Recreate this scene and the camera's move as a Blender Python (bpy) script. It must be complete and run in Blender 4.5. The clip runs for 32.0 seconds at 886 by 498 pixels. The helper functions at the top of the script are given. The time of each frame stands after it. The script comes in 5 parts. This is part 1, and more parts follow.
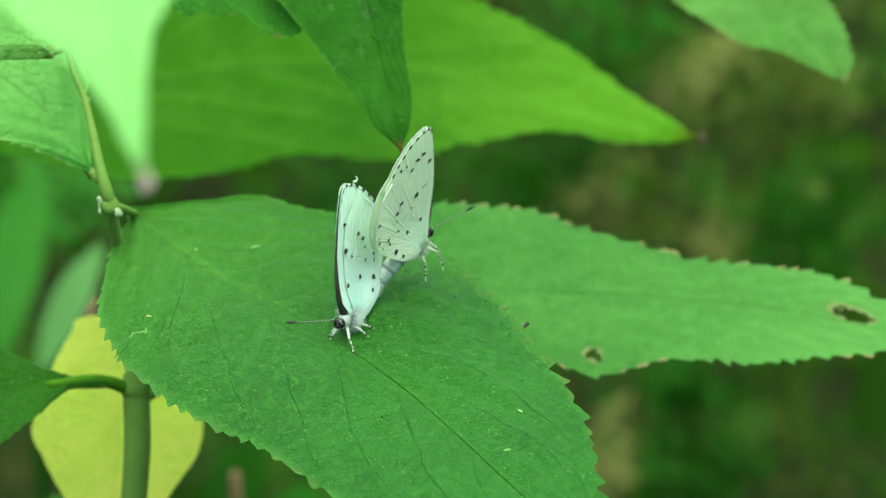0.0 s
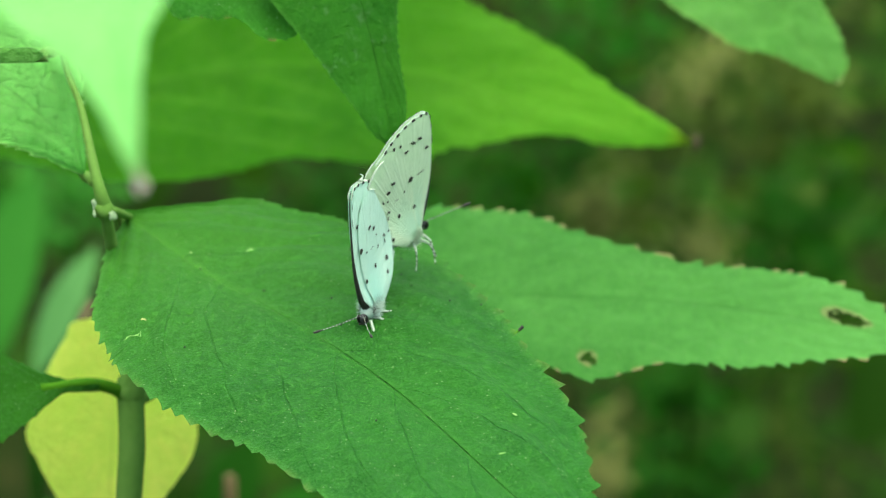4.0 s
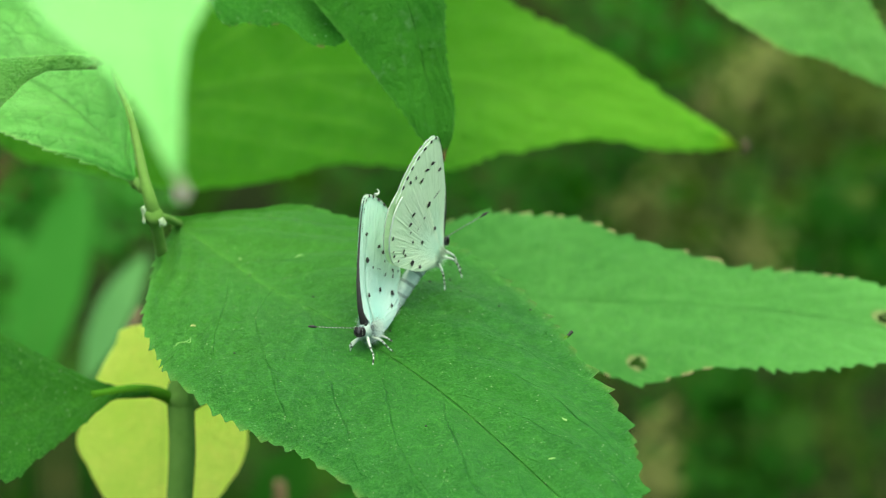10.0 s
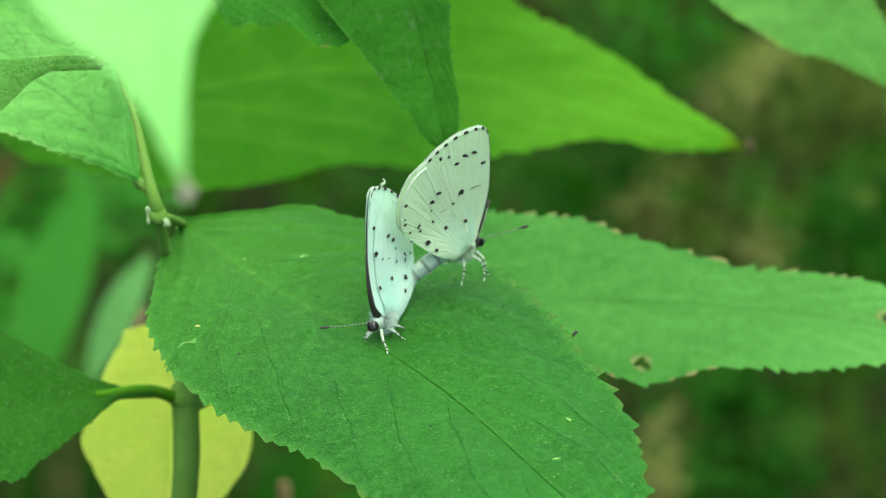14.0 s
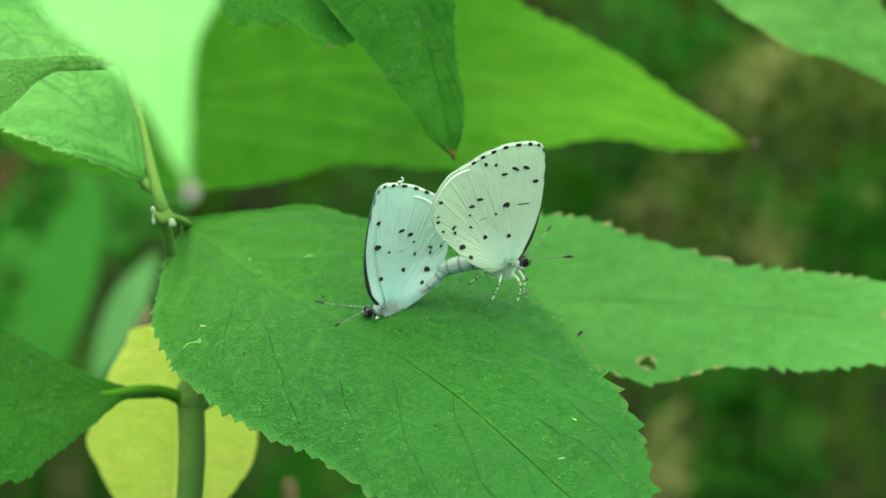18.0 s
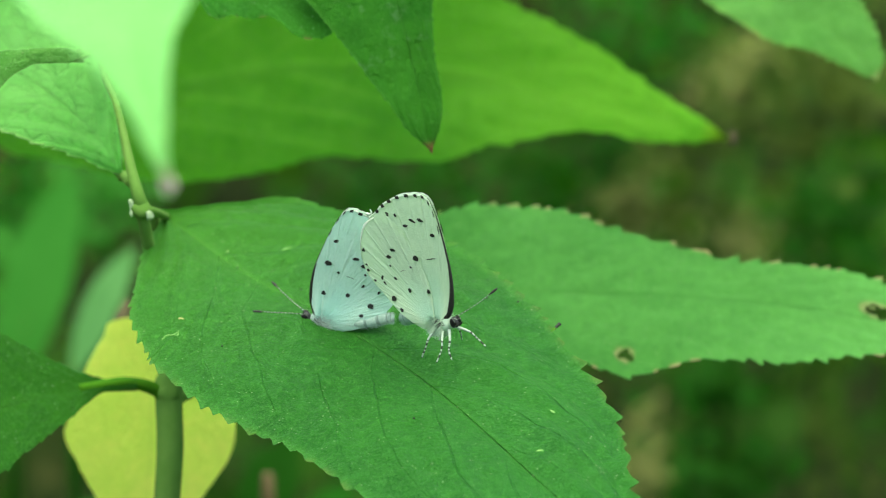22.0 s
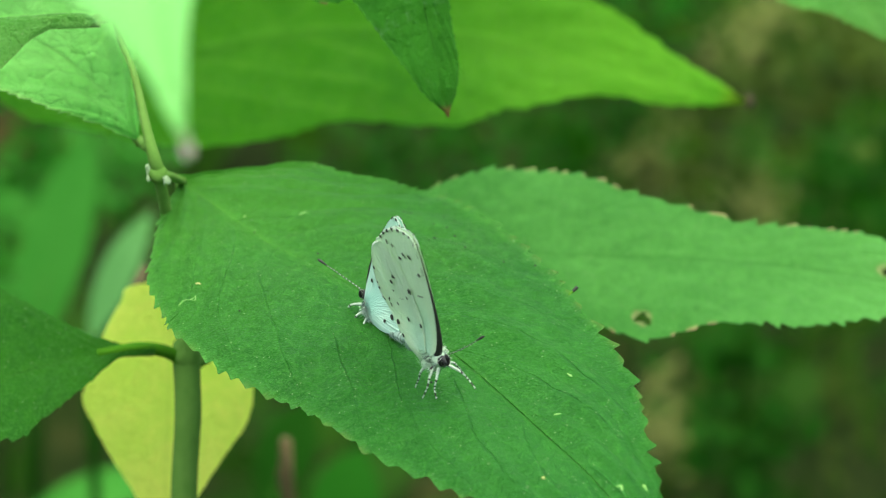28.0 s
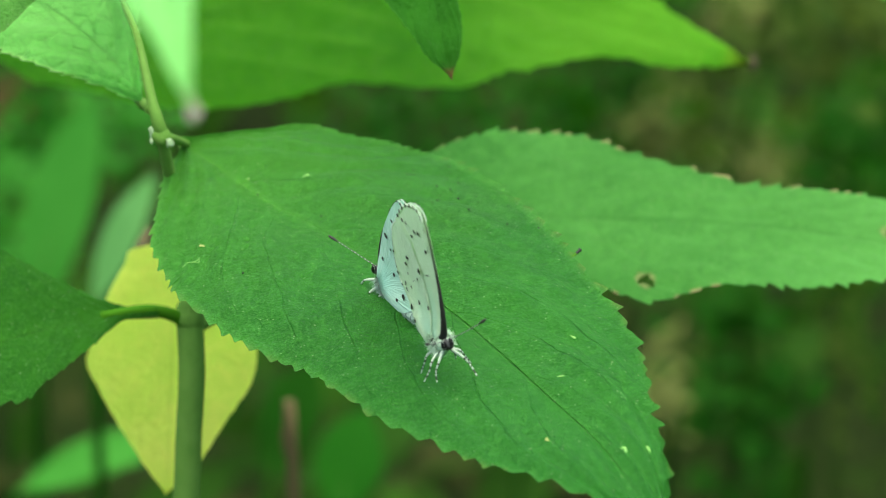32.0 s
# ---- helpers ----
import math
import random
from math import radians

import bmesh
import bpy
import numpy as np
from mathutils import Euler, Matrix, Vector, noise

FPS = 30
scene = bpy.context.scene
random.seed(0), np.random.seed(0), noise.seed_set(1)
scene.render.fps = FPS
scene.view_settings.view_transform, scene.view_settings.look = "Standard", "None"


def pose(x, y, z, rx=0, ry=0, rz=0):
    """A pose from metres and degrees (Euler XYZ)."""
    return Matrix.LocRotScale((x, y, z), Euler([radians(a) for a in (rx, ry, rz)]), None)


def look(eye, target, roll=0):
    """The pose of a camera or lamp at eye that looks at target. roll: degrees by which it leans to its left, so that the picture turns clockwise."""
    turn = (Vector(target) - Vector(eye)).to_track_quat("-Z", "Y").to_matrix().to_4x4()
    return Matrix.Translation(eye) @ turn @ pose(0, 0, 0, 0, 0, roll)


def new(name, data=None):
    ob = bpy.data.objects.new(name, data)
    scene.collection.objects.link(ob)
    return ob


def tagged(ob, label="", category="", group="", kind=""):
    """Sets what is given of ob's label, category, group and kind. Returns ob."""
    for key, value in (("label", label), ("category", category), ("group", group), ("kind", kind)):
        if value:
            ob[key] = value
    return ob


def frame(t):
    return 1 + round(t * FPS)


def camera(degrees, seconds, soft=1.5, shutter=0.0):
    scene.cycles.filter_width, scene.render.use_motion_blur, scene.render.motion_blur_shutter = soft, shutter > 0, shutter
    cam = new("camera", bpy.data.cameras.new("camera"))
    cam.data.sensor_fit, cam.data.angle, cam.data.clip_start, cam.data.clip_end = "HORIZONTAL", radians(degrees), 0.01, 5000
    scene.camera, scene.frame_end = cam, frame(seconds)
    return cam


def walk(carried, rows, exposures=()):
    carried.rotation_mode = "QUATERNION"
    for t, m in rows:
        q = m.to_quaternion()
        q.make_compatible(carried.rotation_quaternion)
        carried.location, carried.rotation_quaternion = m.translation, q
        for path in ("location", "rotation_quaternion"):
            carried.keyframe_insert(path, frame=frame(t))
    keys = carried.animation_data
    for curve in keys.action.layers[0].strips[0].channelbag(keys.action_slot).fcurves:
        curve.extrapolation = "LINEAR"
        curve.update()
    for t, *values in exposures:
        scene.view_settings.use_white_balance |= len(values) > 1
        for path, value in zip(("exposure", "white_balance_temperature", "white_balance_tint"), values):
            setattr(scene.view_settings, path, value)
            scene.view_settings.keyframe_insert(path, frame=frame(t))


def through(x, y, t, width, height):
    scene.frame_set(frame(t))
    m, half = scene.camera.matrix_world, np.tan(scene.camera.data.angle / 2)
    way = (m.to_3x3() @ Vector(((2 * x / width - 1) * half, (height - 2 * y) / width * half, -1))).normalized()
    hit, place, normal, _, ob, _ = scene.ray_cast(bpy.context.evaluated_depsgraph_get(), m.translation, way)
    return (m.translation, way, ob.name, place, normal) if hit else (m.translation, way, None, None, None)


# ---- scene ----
from mathutils import Quaternion

# ---- plan: a table tilted towards the viewer; right, up and away from the middle of the main leaf, in millimetres ----
TILT = radians(22.0)
RIGHT, UPWARD, AWAY = Vector((1, 0, 0)), Vector((0, math.sin(TILT), math.cos(TILT))), Vector((0, math.cos(TILT), -math.sin(TILT)))
MIDDLE = Vector((0, 0, 0.85))


def spot(r, u, a):
    return MIDDLE + (RIGHT * r + UPWARD * u + AWAY * a) * 0.001


# ---- camera: it stands still and pans by hand ----
cam = camera(18.0, 32.0, soft=1.1, shutter=0.15)
cam.data.dof.use_dof = True
cam.data.dof.focus_distance = 0.312
cam.data.dof.aperture_fstop = 29.0
STAND = spot(0, 0, -320)
FACING = Matrix((RIGHT, UPWARD, -AWAY)).transposed()


def aim(yaw, pitch, roll):
    turn = (Matrix.Rotation(radians(yaw), 3, "Y") @ Matrix.Rotation(radians(pitch), 3, "X") @ Matrix.Rotation(radians(roll), 3, "Z"))
    return Matrix.Translation(STAND) @ (FACING @ turn).to_4x4()


walk(cam, [(t, aim(a, b, c)) for t, a, b, c in (
   (0, -1.070, -0.110, 0.317), (0.5, -1.058, -0.119, 0.346), (1, -1.069, -0.094, 0.372), (1.5, -1.073, -0.089, 0.350),
   (2, -1.075, -0.081, 0.319), (2.5, -1.093, -0.051, 0.330), (3, -1.101, -0.037, 0.358), (3.5, -1.187, -0.053, 0.329),
   (5.5, -1.116, 0.038, 0.353), (6, -1.115, 0.038, 0.339), (6.5, -1.059, 0.078, 0.413), (7, -0.733, -0.046, 0.424),
   (7.5, -0.546, -0.155, 0.270), (8, -0.480, -0.151, 0.263), (8.5, -0.410, -0.072, 0.241), (9, -0.294, -0.014, 0.148),
   (9.5, -0.220, 0.025, 0.114), (10, -0.173, 0.067, 0.113), (10.5, -0.160, 0.026, 0.139), (11, -0.149, 0.009, 0.157),
   (11.5, -0.141, -0.023, 0.122), (12, -0.119, -0.048, 0.128), (12.5, -0.097, -0.041, 0.106), (13, -0.072, 0.025, 0.185),
   (13.5, -0.089, 0.058, 0.140), (14, -0.084, 0.070, 0.083), (14.5, -0.058, 0.090, 0.036), (16.5, 0.027, 0.206, -0.034),
   (17, 0.022, 0.185, 0.100), (17.5, 0.031, 0.070, 0.059), (18, 0.022, 0.065, 0.035), (18.5, 0.008, 0.091, 0.063),
   (19, 0.000, -0.000, 0.000), (19.5, 0.063, 0.028, -0.028), (20, 0.182, -0.075, -0.023), (20.5, 0.209, -0.041, 0.048),
   (21, 0.069, -0.065, 0.040), (21.5, -0.299, -0.059, 0.057), (22, -0.428, -0.091, -0.005), (22.5, -0.373, -0.133, -0.065),
   (23, -0.301, -0.120, -0.058), (23.5, -0.356, -0.067, 0.039), (24, -0.465, -0.003, 0.106), (24.5, -0.427, -0.568, 0.064),
   (25, -0.344, -1.155, -0.044), (25.5, -0.373, -1.327, -0.167), (27.5, -0.201, -0.931, -0.202), (28, -0.079, -0.825, -0.199),
   (28.5, -0.030, -0.967, -0.189), (29, -0.096, -1.208, -0.275), (29.5, -0.153, -1.297, -0.271), (30, -0.138, -1.259, -0.205),
   (30.5, 0.007, -1.099, -0.194), (31, 0.056, -1.228, -0.307), (31.5, 0.034, -1.423, -0.266), (32, -0.005, -1.600, -0.259),
)], exposures=((0.0, 1.4, 7200, -8), (32.0, 1.4, 7200, -8)))

# ---- light: bright overcast sky above a glade ----
world = bpy.data.worlds.new("world")
scene.world = world
world.use_nodes = True
wn, wl = world.node_tree.nodes, world.node_tree.links
sky = wn.new("ShaderNodeTexSky")
sky.sky_type, sky.sun_disc = "NISHITA", False
sky.sun_elevation, sky.sun_rotation = radians(88), radians(160)
sky.air_density, sky.dust_density = 1.0, 4.0
wn["Background"].inputs["Strength"].default_value = 0.15
wl.new(sky.outputs["Color"], wn["Background"].inputs["Color"])
sun = new("sun", bpy.data.lights.new("sun", "SUN"))
sun.data.energy, sun.data.angle, sun.data.color = 2.15, radians(100), (1.0, 0.97, 0.88)
sun.matrix_world = look((0.03, -0.06, 2.9), (0, 0, 0.85))


# ---- materials ----
class Nodes:
    def __init__(self, name):
        self.mat = bpy.data.materials.new(name)
        self.mat.use_nodes = True
        self.tree = self.mat.node_tree
        self.bsdf = self.tree.nodes["Principled BSDF"]
        self.out = self.tree.nodes["Material Output"]

    def add(self, kind, **values):
        n = self.tree.nodes.new(kind)
        if "operation" in values:
            n.operation, n.use_clamp = values["operation"], values["use_clamp"]
        if "data_type" in values:
            n.data_type, n.blend_type = values["data_type"], values["blend_type"]
        if "uv_map" in values:
            n.uv_map = values["uv_map"]
        if "feature" in values:
            n.feature = values["feature"]
        if "attribute_name" in values:
            n.attribute_name = values["attribute_name"]
        return n

    def link(self, a, b):
        self.tree.links.new(a, b)

    def math(self, op, a, b=None, c=None, clamp=False):
        n = self.add("ShaderNodeMath", operation=op, use_clamp=clamp)
        for i, x in enumerate((a, b, c)):
            if x is None:
                continue
            if isinstance(x, (int, float)):
                n.inputs[i].default_value = x
            else:
                self.link(x, n.inputs[i])
        return n.outputs[0]

    def ramp(self, fac, stops):
        n = self.add("ShaderNodeValToRGB")
        el = n.color_ramp.elements
        while len(el) < len(stops):
            el.new(0.5)
        for e, (p, c) in zip(el, stops):
            e.position, e.color = p, (*c, 1)
        self.link(fac, n.inputs[0])
        return n.outputs[0]

    def noise(self, scale, detail=4.0, rough=0.6, coord=None):
        n = self.add("ShaderNodeTexNoise")
        n.inputs["Scale"].default_value, n.inputs["Detail"].default_value, n.inputs["Roughness"].default_value = scale, detail, rough
        self.link(coord or self.add("ShaderNodeTexCoord").outputs["Object"], n.inputs["Vector"])
        return n.outputs["Fac"]

    def mix(self, fac, a, b, blend="MIX"):
        n = self.add("ShaderNodeMix", data_type="RGBA", blend_type=blend)
        for i, x in ((0, fac), (6, a), (7, b)):
            if isinstance(x, (int, float)):
                n.inputs[i].default_value = x
            elif isinstance(x, tuple):
                n.inputs[i].default_value = (*x, 1)
            else:
                self.link(x, n.inputs[i])
        return n.outputs[2]

    def finish(self, color, rough=0.5, bump=None, bump_height=0.0002, through=0.0, through_color=None, spec=0.4):
        b = self.bsdf
        b.inputs["Specular IOR Level"].default_value = spec
        if isinstance(color, tuple):
            b.inputs["Base Color"].default_value = (*color, 1)
        else:
            self.link(color, b.inputs["Base Color"])
        if isinstance(rough, (int, float)):
            b.inputs["Roughness"].default_value = rough
        else:
            self.link(rough, b.inputs["Roughness"])
        normal = None
        if bump is not None:
            n = self.add("ShaderNodeBump")
            n.inputs["Distance"].default_value = bump_height
            self.link(bump, n.inputs["Height"])
            normal = n.outputs[0]
            self.link(normal, b.inputs["Normal"])
        if through > 0:
            t = self.add("ShaderNodeBsdfTranslucent")
            src = through_color if through_color is not None else color
            if isinstance(src, tuple):
                t.inputs[0].default_value = (*src, 1)
            else:
                self.link(src, t.inputs[0])
            if normal:
                self.link(normal, t.inputs[1])
            m = self.add("ShaderNodeMixShader")
            m.inputs[0].default_value = through
            self.link(b.outputs[0], m.inputs[1])
            self.link(t.outputs[0], m.inputs[2])
            self.link(m.outputs[0], self.out.inputs[0])
        return self.mat


def leaf_material(name, dark, light, vein, through, through_color, veins=9.0, slant=3.0, vein_width=0.05, brown=(0.34, 0.20, 0.10), rough=0.48, relief=0.00055, spec=0.35, vein_mix=0.3, rib=0.009, coarse=0.3, puffs=0.24, base_mix=0.0, scars=0.0, rim=0.0, tip_mix=0.0, net_scale=460.0, net_mix=None, mottle=0.58, specked=0.5, pucker=0.0, lace=0.0, tip_yellow=0.0, tip_color=(0.19, 0.55, 0.02), vein_floor=0.15, grit=1.1, rim_color=(0.14, 0.40, 0.08), grainy=1.0):
    m = Nodes(name)
    uv = m.add("ShaderNodeUVMap", uv_map="blade")
    sep = m.add("ShaderNodeSeparateXYZ")
    m.link(uv.outputs[0], sep.inputs[0])
    u, v = sep.outputs[0], m.math("ABSOLUTE", sep.outputs[1])
    wob = m.math("ADD", m.math("MULTIPLY", m.math("SUBTRACT", m.noise(70, 2), 0.5), 0.5), m.math("MULTIPLY", m.math("SUBTRACT", m.noise(400, 2), 0.5), 0.06))
    phase = m.math("ADD", m.math("SUBTRACT", m.math("MULTIPLY", u, veins), m.math("MULTIPLY", m.math("POWER", v, 1.15), slant)), wob)
    side = m.math("ABSOLUTE", m.math("SUBTRACT", m.math("FRACT", phase), 0.5))
    lateral = m.math("SUBTRACT", 1.0, m.math("DIVIDE", side, vein_width, clamp=True), clamp=True)
    ridge = m.math("SUBTRACT", 1.0, m.math("DIVIDE", v, rib, clamp=True), clamp=True)
    ridge = m.math("MULTIPLY", ridge, m.math("ADD", 0.25, m.math("MULTIPLY", m.math("SUBTRACT", u, 0.2, clamp=True), 1.8), clamp=True))
    ridge = m.math("MULTIPLY", ridge, m.math("ADD", 0.35, m.math("MULTIPLY", m.math("SUBTRACT", m.noise(330, 2), 0.3, clamp=True), 2.0), clamp=True))
    big, fine, grain = m.noise(38, 5), m.noise(900, 5, 0.7), m.noise(3200, 3, 0.7)
    green = m.mix(m.math("MULTIPLY", m.math("SUBTRACT", big, 0.25), 1.8, clamp=True), dark, light)
    green = m.mix(m.math("MULTIPLY", m.math("SUBTRACT", m.noise(160, 4), 0.42, clamp=True), 2.0, clamp=True), green, m.mix(0.35, green, vein))
    green = m.mix(m.math("MULTIPLY", m.math("SUBTRACT", fine, 0.35, clamp=True), 1.5, clamp=True), green, m.mix(mottle, green, (0.018, 0.075, 0.016)))
    green = m.mix(m.math("MULTIPLY", m.math("SUBTRACT", grain, 0.48, clamp=True), 2.6, clamp=True), green, m.mix(0.5 * grainy, m.mix(1.0 - grainy, light, green), (0.14, 0.42, 0.09)))
    dapple = m.noise(520, 3, 0.6)
    green = m.mix(m.math("MULTIPLY", m.math("SUBTRACT", dapple, 0.45, clamp=True), 2.6, clamp=True), green, m.mix(0.5, green, light))
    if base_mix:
        # brighter light near the base is put into the colour, with a yellower green
        base_light = m.math("MULTIPLY", m.math("SUBTRACT", 0.5, m.math("ADD", u, m.math("MULTIPLY", m.math("SUBTRACT", big, 0.5), 0.5)), clamp=True), base_mix, clamp=True)
        green = m.mix(base_light, green, m.mix(0.6, light, (0.11, 0.34, 0.02)))
    cells = m.add("ShaderNodeTexVoronoi", feature="DISTANCE_TO_EDGE")
    cells.inputs["Scale"].default_value = net_scale
    m.link(m.add("ShaderNodeTexCoord").outputs["Object"], cells.inputs["Vector"])
    net = m.math("SUBTRACT", 1.0, m.math("MULTIPLY", cells.outputs["Distance"], 7.0, clamp=True), clamp=True)
    green = m.mix(m.math("MULTIPLY", net, puffs * 0.4 if net_mix is None else net_mix), green, vein)
    bubble = m.noise(1000, 3, 0.55)
    if pucker:
        green = m.mix(m.math("MULTIPLY", m.math("SUBTRACT", bubble, 0.46, clamp=True), 5.0 * pucker, clamp=True), green, m.mix(0.6, light, (0.10, 0.36, 0.06)))
        green = m.mix(m.math("MULTIPLY", m.math("SUBTRACT", 0.46, bubble, clamp=True), 5.0 * pucker, clamp=True), green, m.mix(0.5, dark, (0.008, 0.05, 0.006)))
    if lace:
        thin = m.math("SUBTRACT", 1.0, m.math("MULTIPLY", cells.outputs["Distance"], 13.0, clamp=True), clamp=True)
        green = m.mix(m.math("MULTIPLY", m.math("MULTIPLY", thin, m.math("MULTIPLY", m.math("SUBTRACT", m.noise(130, 3), 0.38, clamp=True), 4.0, clamp=True)), lace), green, (0.13, 0.38, 0.07))
    patchy = m.math("ADD", vein_floor, m.math("MULTIPLY", m.math("SUBTRACT", m.noise(90, 2), 0.35, clamp=True), 2.2), clamp=True)
    patchy = m.math("MULTIPLY", patchy, m.math("SUBTRACT", 1.0, m.math("POWER", v, 6.0), clamp=True))
    green = m.mix(m.math("MULTIPLY", m.math("MAXIMUM", m.math("MULTIPLY", lateral, patchy), m.math("MULTIPLY", ridge, 1.7)), vein_mix), green, vein)
    halo = m.math("MULTIPLY", m.math("SUBTRACT", m.math("SUBTRACT", 1.0, m.math("DIVIDE", v, 0.04, clamp=True), clamp=True), ridge, clamp=True), m.math("ADD", 0.12, m.math("MULTIPLY", m.math("SUBTRACT", 0.4, u, clamp=True), 0.45)))
    green = m.mix(halo, green, (0.12, 0.36, 0.05))
    if rim:
        pale = m.math("MULTIPLY", m.math("DIVIDE", m.math("SUBTRACT", v, 0.94, clamp=True), 0.05, clamp=True), m.math("MULTIPLY", m.math("ADD", m.noise(300, 3), 0.2), rim), clamp=True)
        green = m.mix(pale, green, rim_color)
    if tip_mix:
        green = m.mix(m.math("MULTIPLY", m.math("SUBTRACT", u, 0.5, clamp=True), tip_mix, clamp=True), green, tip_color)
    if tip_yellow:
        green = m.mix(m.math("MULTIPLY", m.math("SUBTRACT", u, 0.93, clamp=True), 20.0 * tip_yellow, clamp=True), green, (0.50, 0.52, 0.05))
    wear = m.add("ShaderNodeAttribute", attribute_name="wear")
    w = m.math("MULTIPLY", wear.outputs["Fac"], m.math("ADD", m.noise(500, 3), 0.55), clamp=True)
    colour = m.mix(w, green, brown)
    if scars:
        rub = m.math("MULTIPLY", m.math("MULTIPLY", m.math("SUBTRACT", m.noise(420, 4, 0.7), 0.58, clamp=True), 6.0, clamp=True), m.math("GREATER_THAN", m.noise(110, 2), 0.5))
        colour = m.mix(m.math("MULTIPLY", rub, scars), colour, (0.22, 0.34, 0.20))
    # pale specks of dust and pollen, and glints of fine hairs put into colour
    specks = m.add("ShaderNodeTexVoronoi")
    specks.inputs["Scale"].default_value = 1150
    m.link(m.add("ShaderNodeTexCoord").outputs["Object"], specks.inputs["Vector"])
    dot = m.math("MULTIPLY", m.math("LESS_THAN", specks.outputs["Distance"], 0.11), m.math("GREATER_THAN", m.noise(230, 2), 0.47))
    colour = m.mix(m.math("MULTIPLY", dot, specked), colour, (0.35, 0.45, 0.25))
    height = m.math("ADD", m.math("ADD", m.math("MULTIPLY", ridge, -0.55), m.math("MULTIPLY", m.math("MULTIPLY", lateral, patchy), -0.35)), m.math("ADD", m.math("ADD", m.math("MULTIPLY", net, -puffs), m.math("MULTIPLY", bubble, 2.2 * pucker)), m.math("ADD", m.math("MULTIPLY", fine, coarse), m.math("MULTIPLY", grain, grit))))
    rgh = m.math("ADD", rough - 0.08, m.math("MULTIPLY", fine, 0.2))
    return m.finish(colour, rgh, height, relief, through, m.mix(0.6, colour, through_color), spec)


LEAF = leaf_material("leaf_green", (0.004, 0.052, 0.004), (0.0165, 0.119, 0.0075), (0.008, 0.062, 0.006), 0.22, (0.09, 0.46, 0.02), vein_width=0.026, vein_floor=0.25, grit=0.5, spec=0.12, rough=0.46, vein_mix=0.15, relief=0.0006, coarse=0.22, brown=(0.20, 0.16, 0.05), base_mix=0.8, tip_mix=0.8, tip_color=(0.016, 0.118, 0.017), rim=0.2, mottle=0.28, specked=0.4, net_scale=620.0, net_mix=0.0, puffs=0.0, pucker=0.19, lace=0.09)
LEAF_SIDE = leaf_material("leaf_fresh", (0.018, 0.132, 0.014), (0.100, 0.325, 0.064), (0.02, 0.11, 0.012), 0.28, (0.14, 0.50, 0.04), vein_width=0.03, spec=0.12, rough=0.5, vein_mix=0.45, rib=0.05, tip_mix=0.9, tip_color=(0.19, 0.53, 0.125), puffs=0.12, pucker=0.16, brown=(0.52, 0.30, 0.20))
# tip_mix puts the light on the leaf's unshaded half into its colour
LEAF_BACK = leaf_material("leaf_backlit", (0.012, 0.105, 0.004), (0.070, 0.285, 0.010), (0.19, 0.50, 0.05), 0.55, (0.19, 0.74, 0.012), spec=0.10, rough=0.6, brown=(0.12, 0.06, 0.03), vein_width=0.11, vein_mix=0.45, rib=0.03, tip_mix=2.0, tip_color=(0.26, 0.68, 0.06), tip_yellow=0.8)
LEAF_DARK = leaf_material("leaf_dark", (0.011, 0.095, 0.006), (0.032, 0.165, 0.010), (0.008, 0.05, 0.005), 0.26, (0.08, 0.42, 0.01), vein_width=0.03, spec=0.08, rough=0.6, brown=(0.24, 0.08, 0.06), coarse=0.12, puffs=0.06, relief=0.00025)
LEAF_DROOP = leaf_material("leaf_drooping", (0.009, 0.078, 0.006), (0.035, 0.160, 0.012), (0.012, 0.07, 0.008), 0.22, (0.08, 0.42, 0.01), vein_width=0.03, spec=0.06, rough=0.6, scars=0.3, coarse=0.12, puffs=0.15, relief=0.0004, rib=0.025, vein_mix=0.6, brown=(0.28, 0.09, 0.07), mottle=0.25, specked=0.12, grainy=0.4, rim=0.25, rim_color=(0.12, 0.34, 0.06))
LEAF_TOP = leaf_material("leaf_mottled", (0.035, 0.21, 0.016), (0.19, 0.46, 0.10), (0.04, 0.19, 0.015), 0.32, (0.18, 0.54, 0.06), vein_width=0.05, vein_mix=0.25, puffs=0.25, spec=0.25, rough=0.45, mottle=0.3, grainy=0.4, rim=0.6, rim_color=(0.25, 0.50, 0.10), brown=(0.45, 0.50, 0.20))
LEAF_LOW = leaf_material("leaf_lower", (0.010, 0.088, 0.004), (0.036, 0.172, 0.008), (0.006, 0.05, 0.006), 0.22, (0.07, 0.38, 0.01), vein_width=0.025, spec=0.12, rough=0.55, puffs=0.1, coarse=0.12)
# sunlight on the front leaf is put into this very pale green
LEAF_PALE_SUN = leaf_material("leaf_pale_sun", (0.31, 0.88, 0.23), (0.44, 0.96, 0.33), (0.36, 0.88, 0.27), 0.45, (0.38, 0.97, 0.28), rough=0.4, spec=0.5, brown=(0.60, 0.36, 0.42), vein_mix=0.15, rib=0.03, mottle=0.1, grainy=0.1)
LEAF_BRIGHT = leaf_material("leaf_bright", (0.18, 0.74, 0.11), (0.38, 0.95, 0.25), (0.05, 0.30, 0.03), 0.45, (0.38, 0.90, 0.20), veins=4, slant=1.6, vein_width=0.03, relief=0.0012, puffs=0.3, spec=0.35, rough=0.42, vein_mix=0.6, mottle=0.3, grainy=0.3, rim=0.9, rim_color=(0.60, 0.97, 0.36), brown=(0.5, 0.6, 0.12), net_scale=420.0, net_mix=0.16)
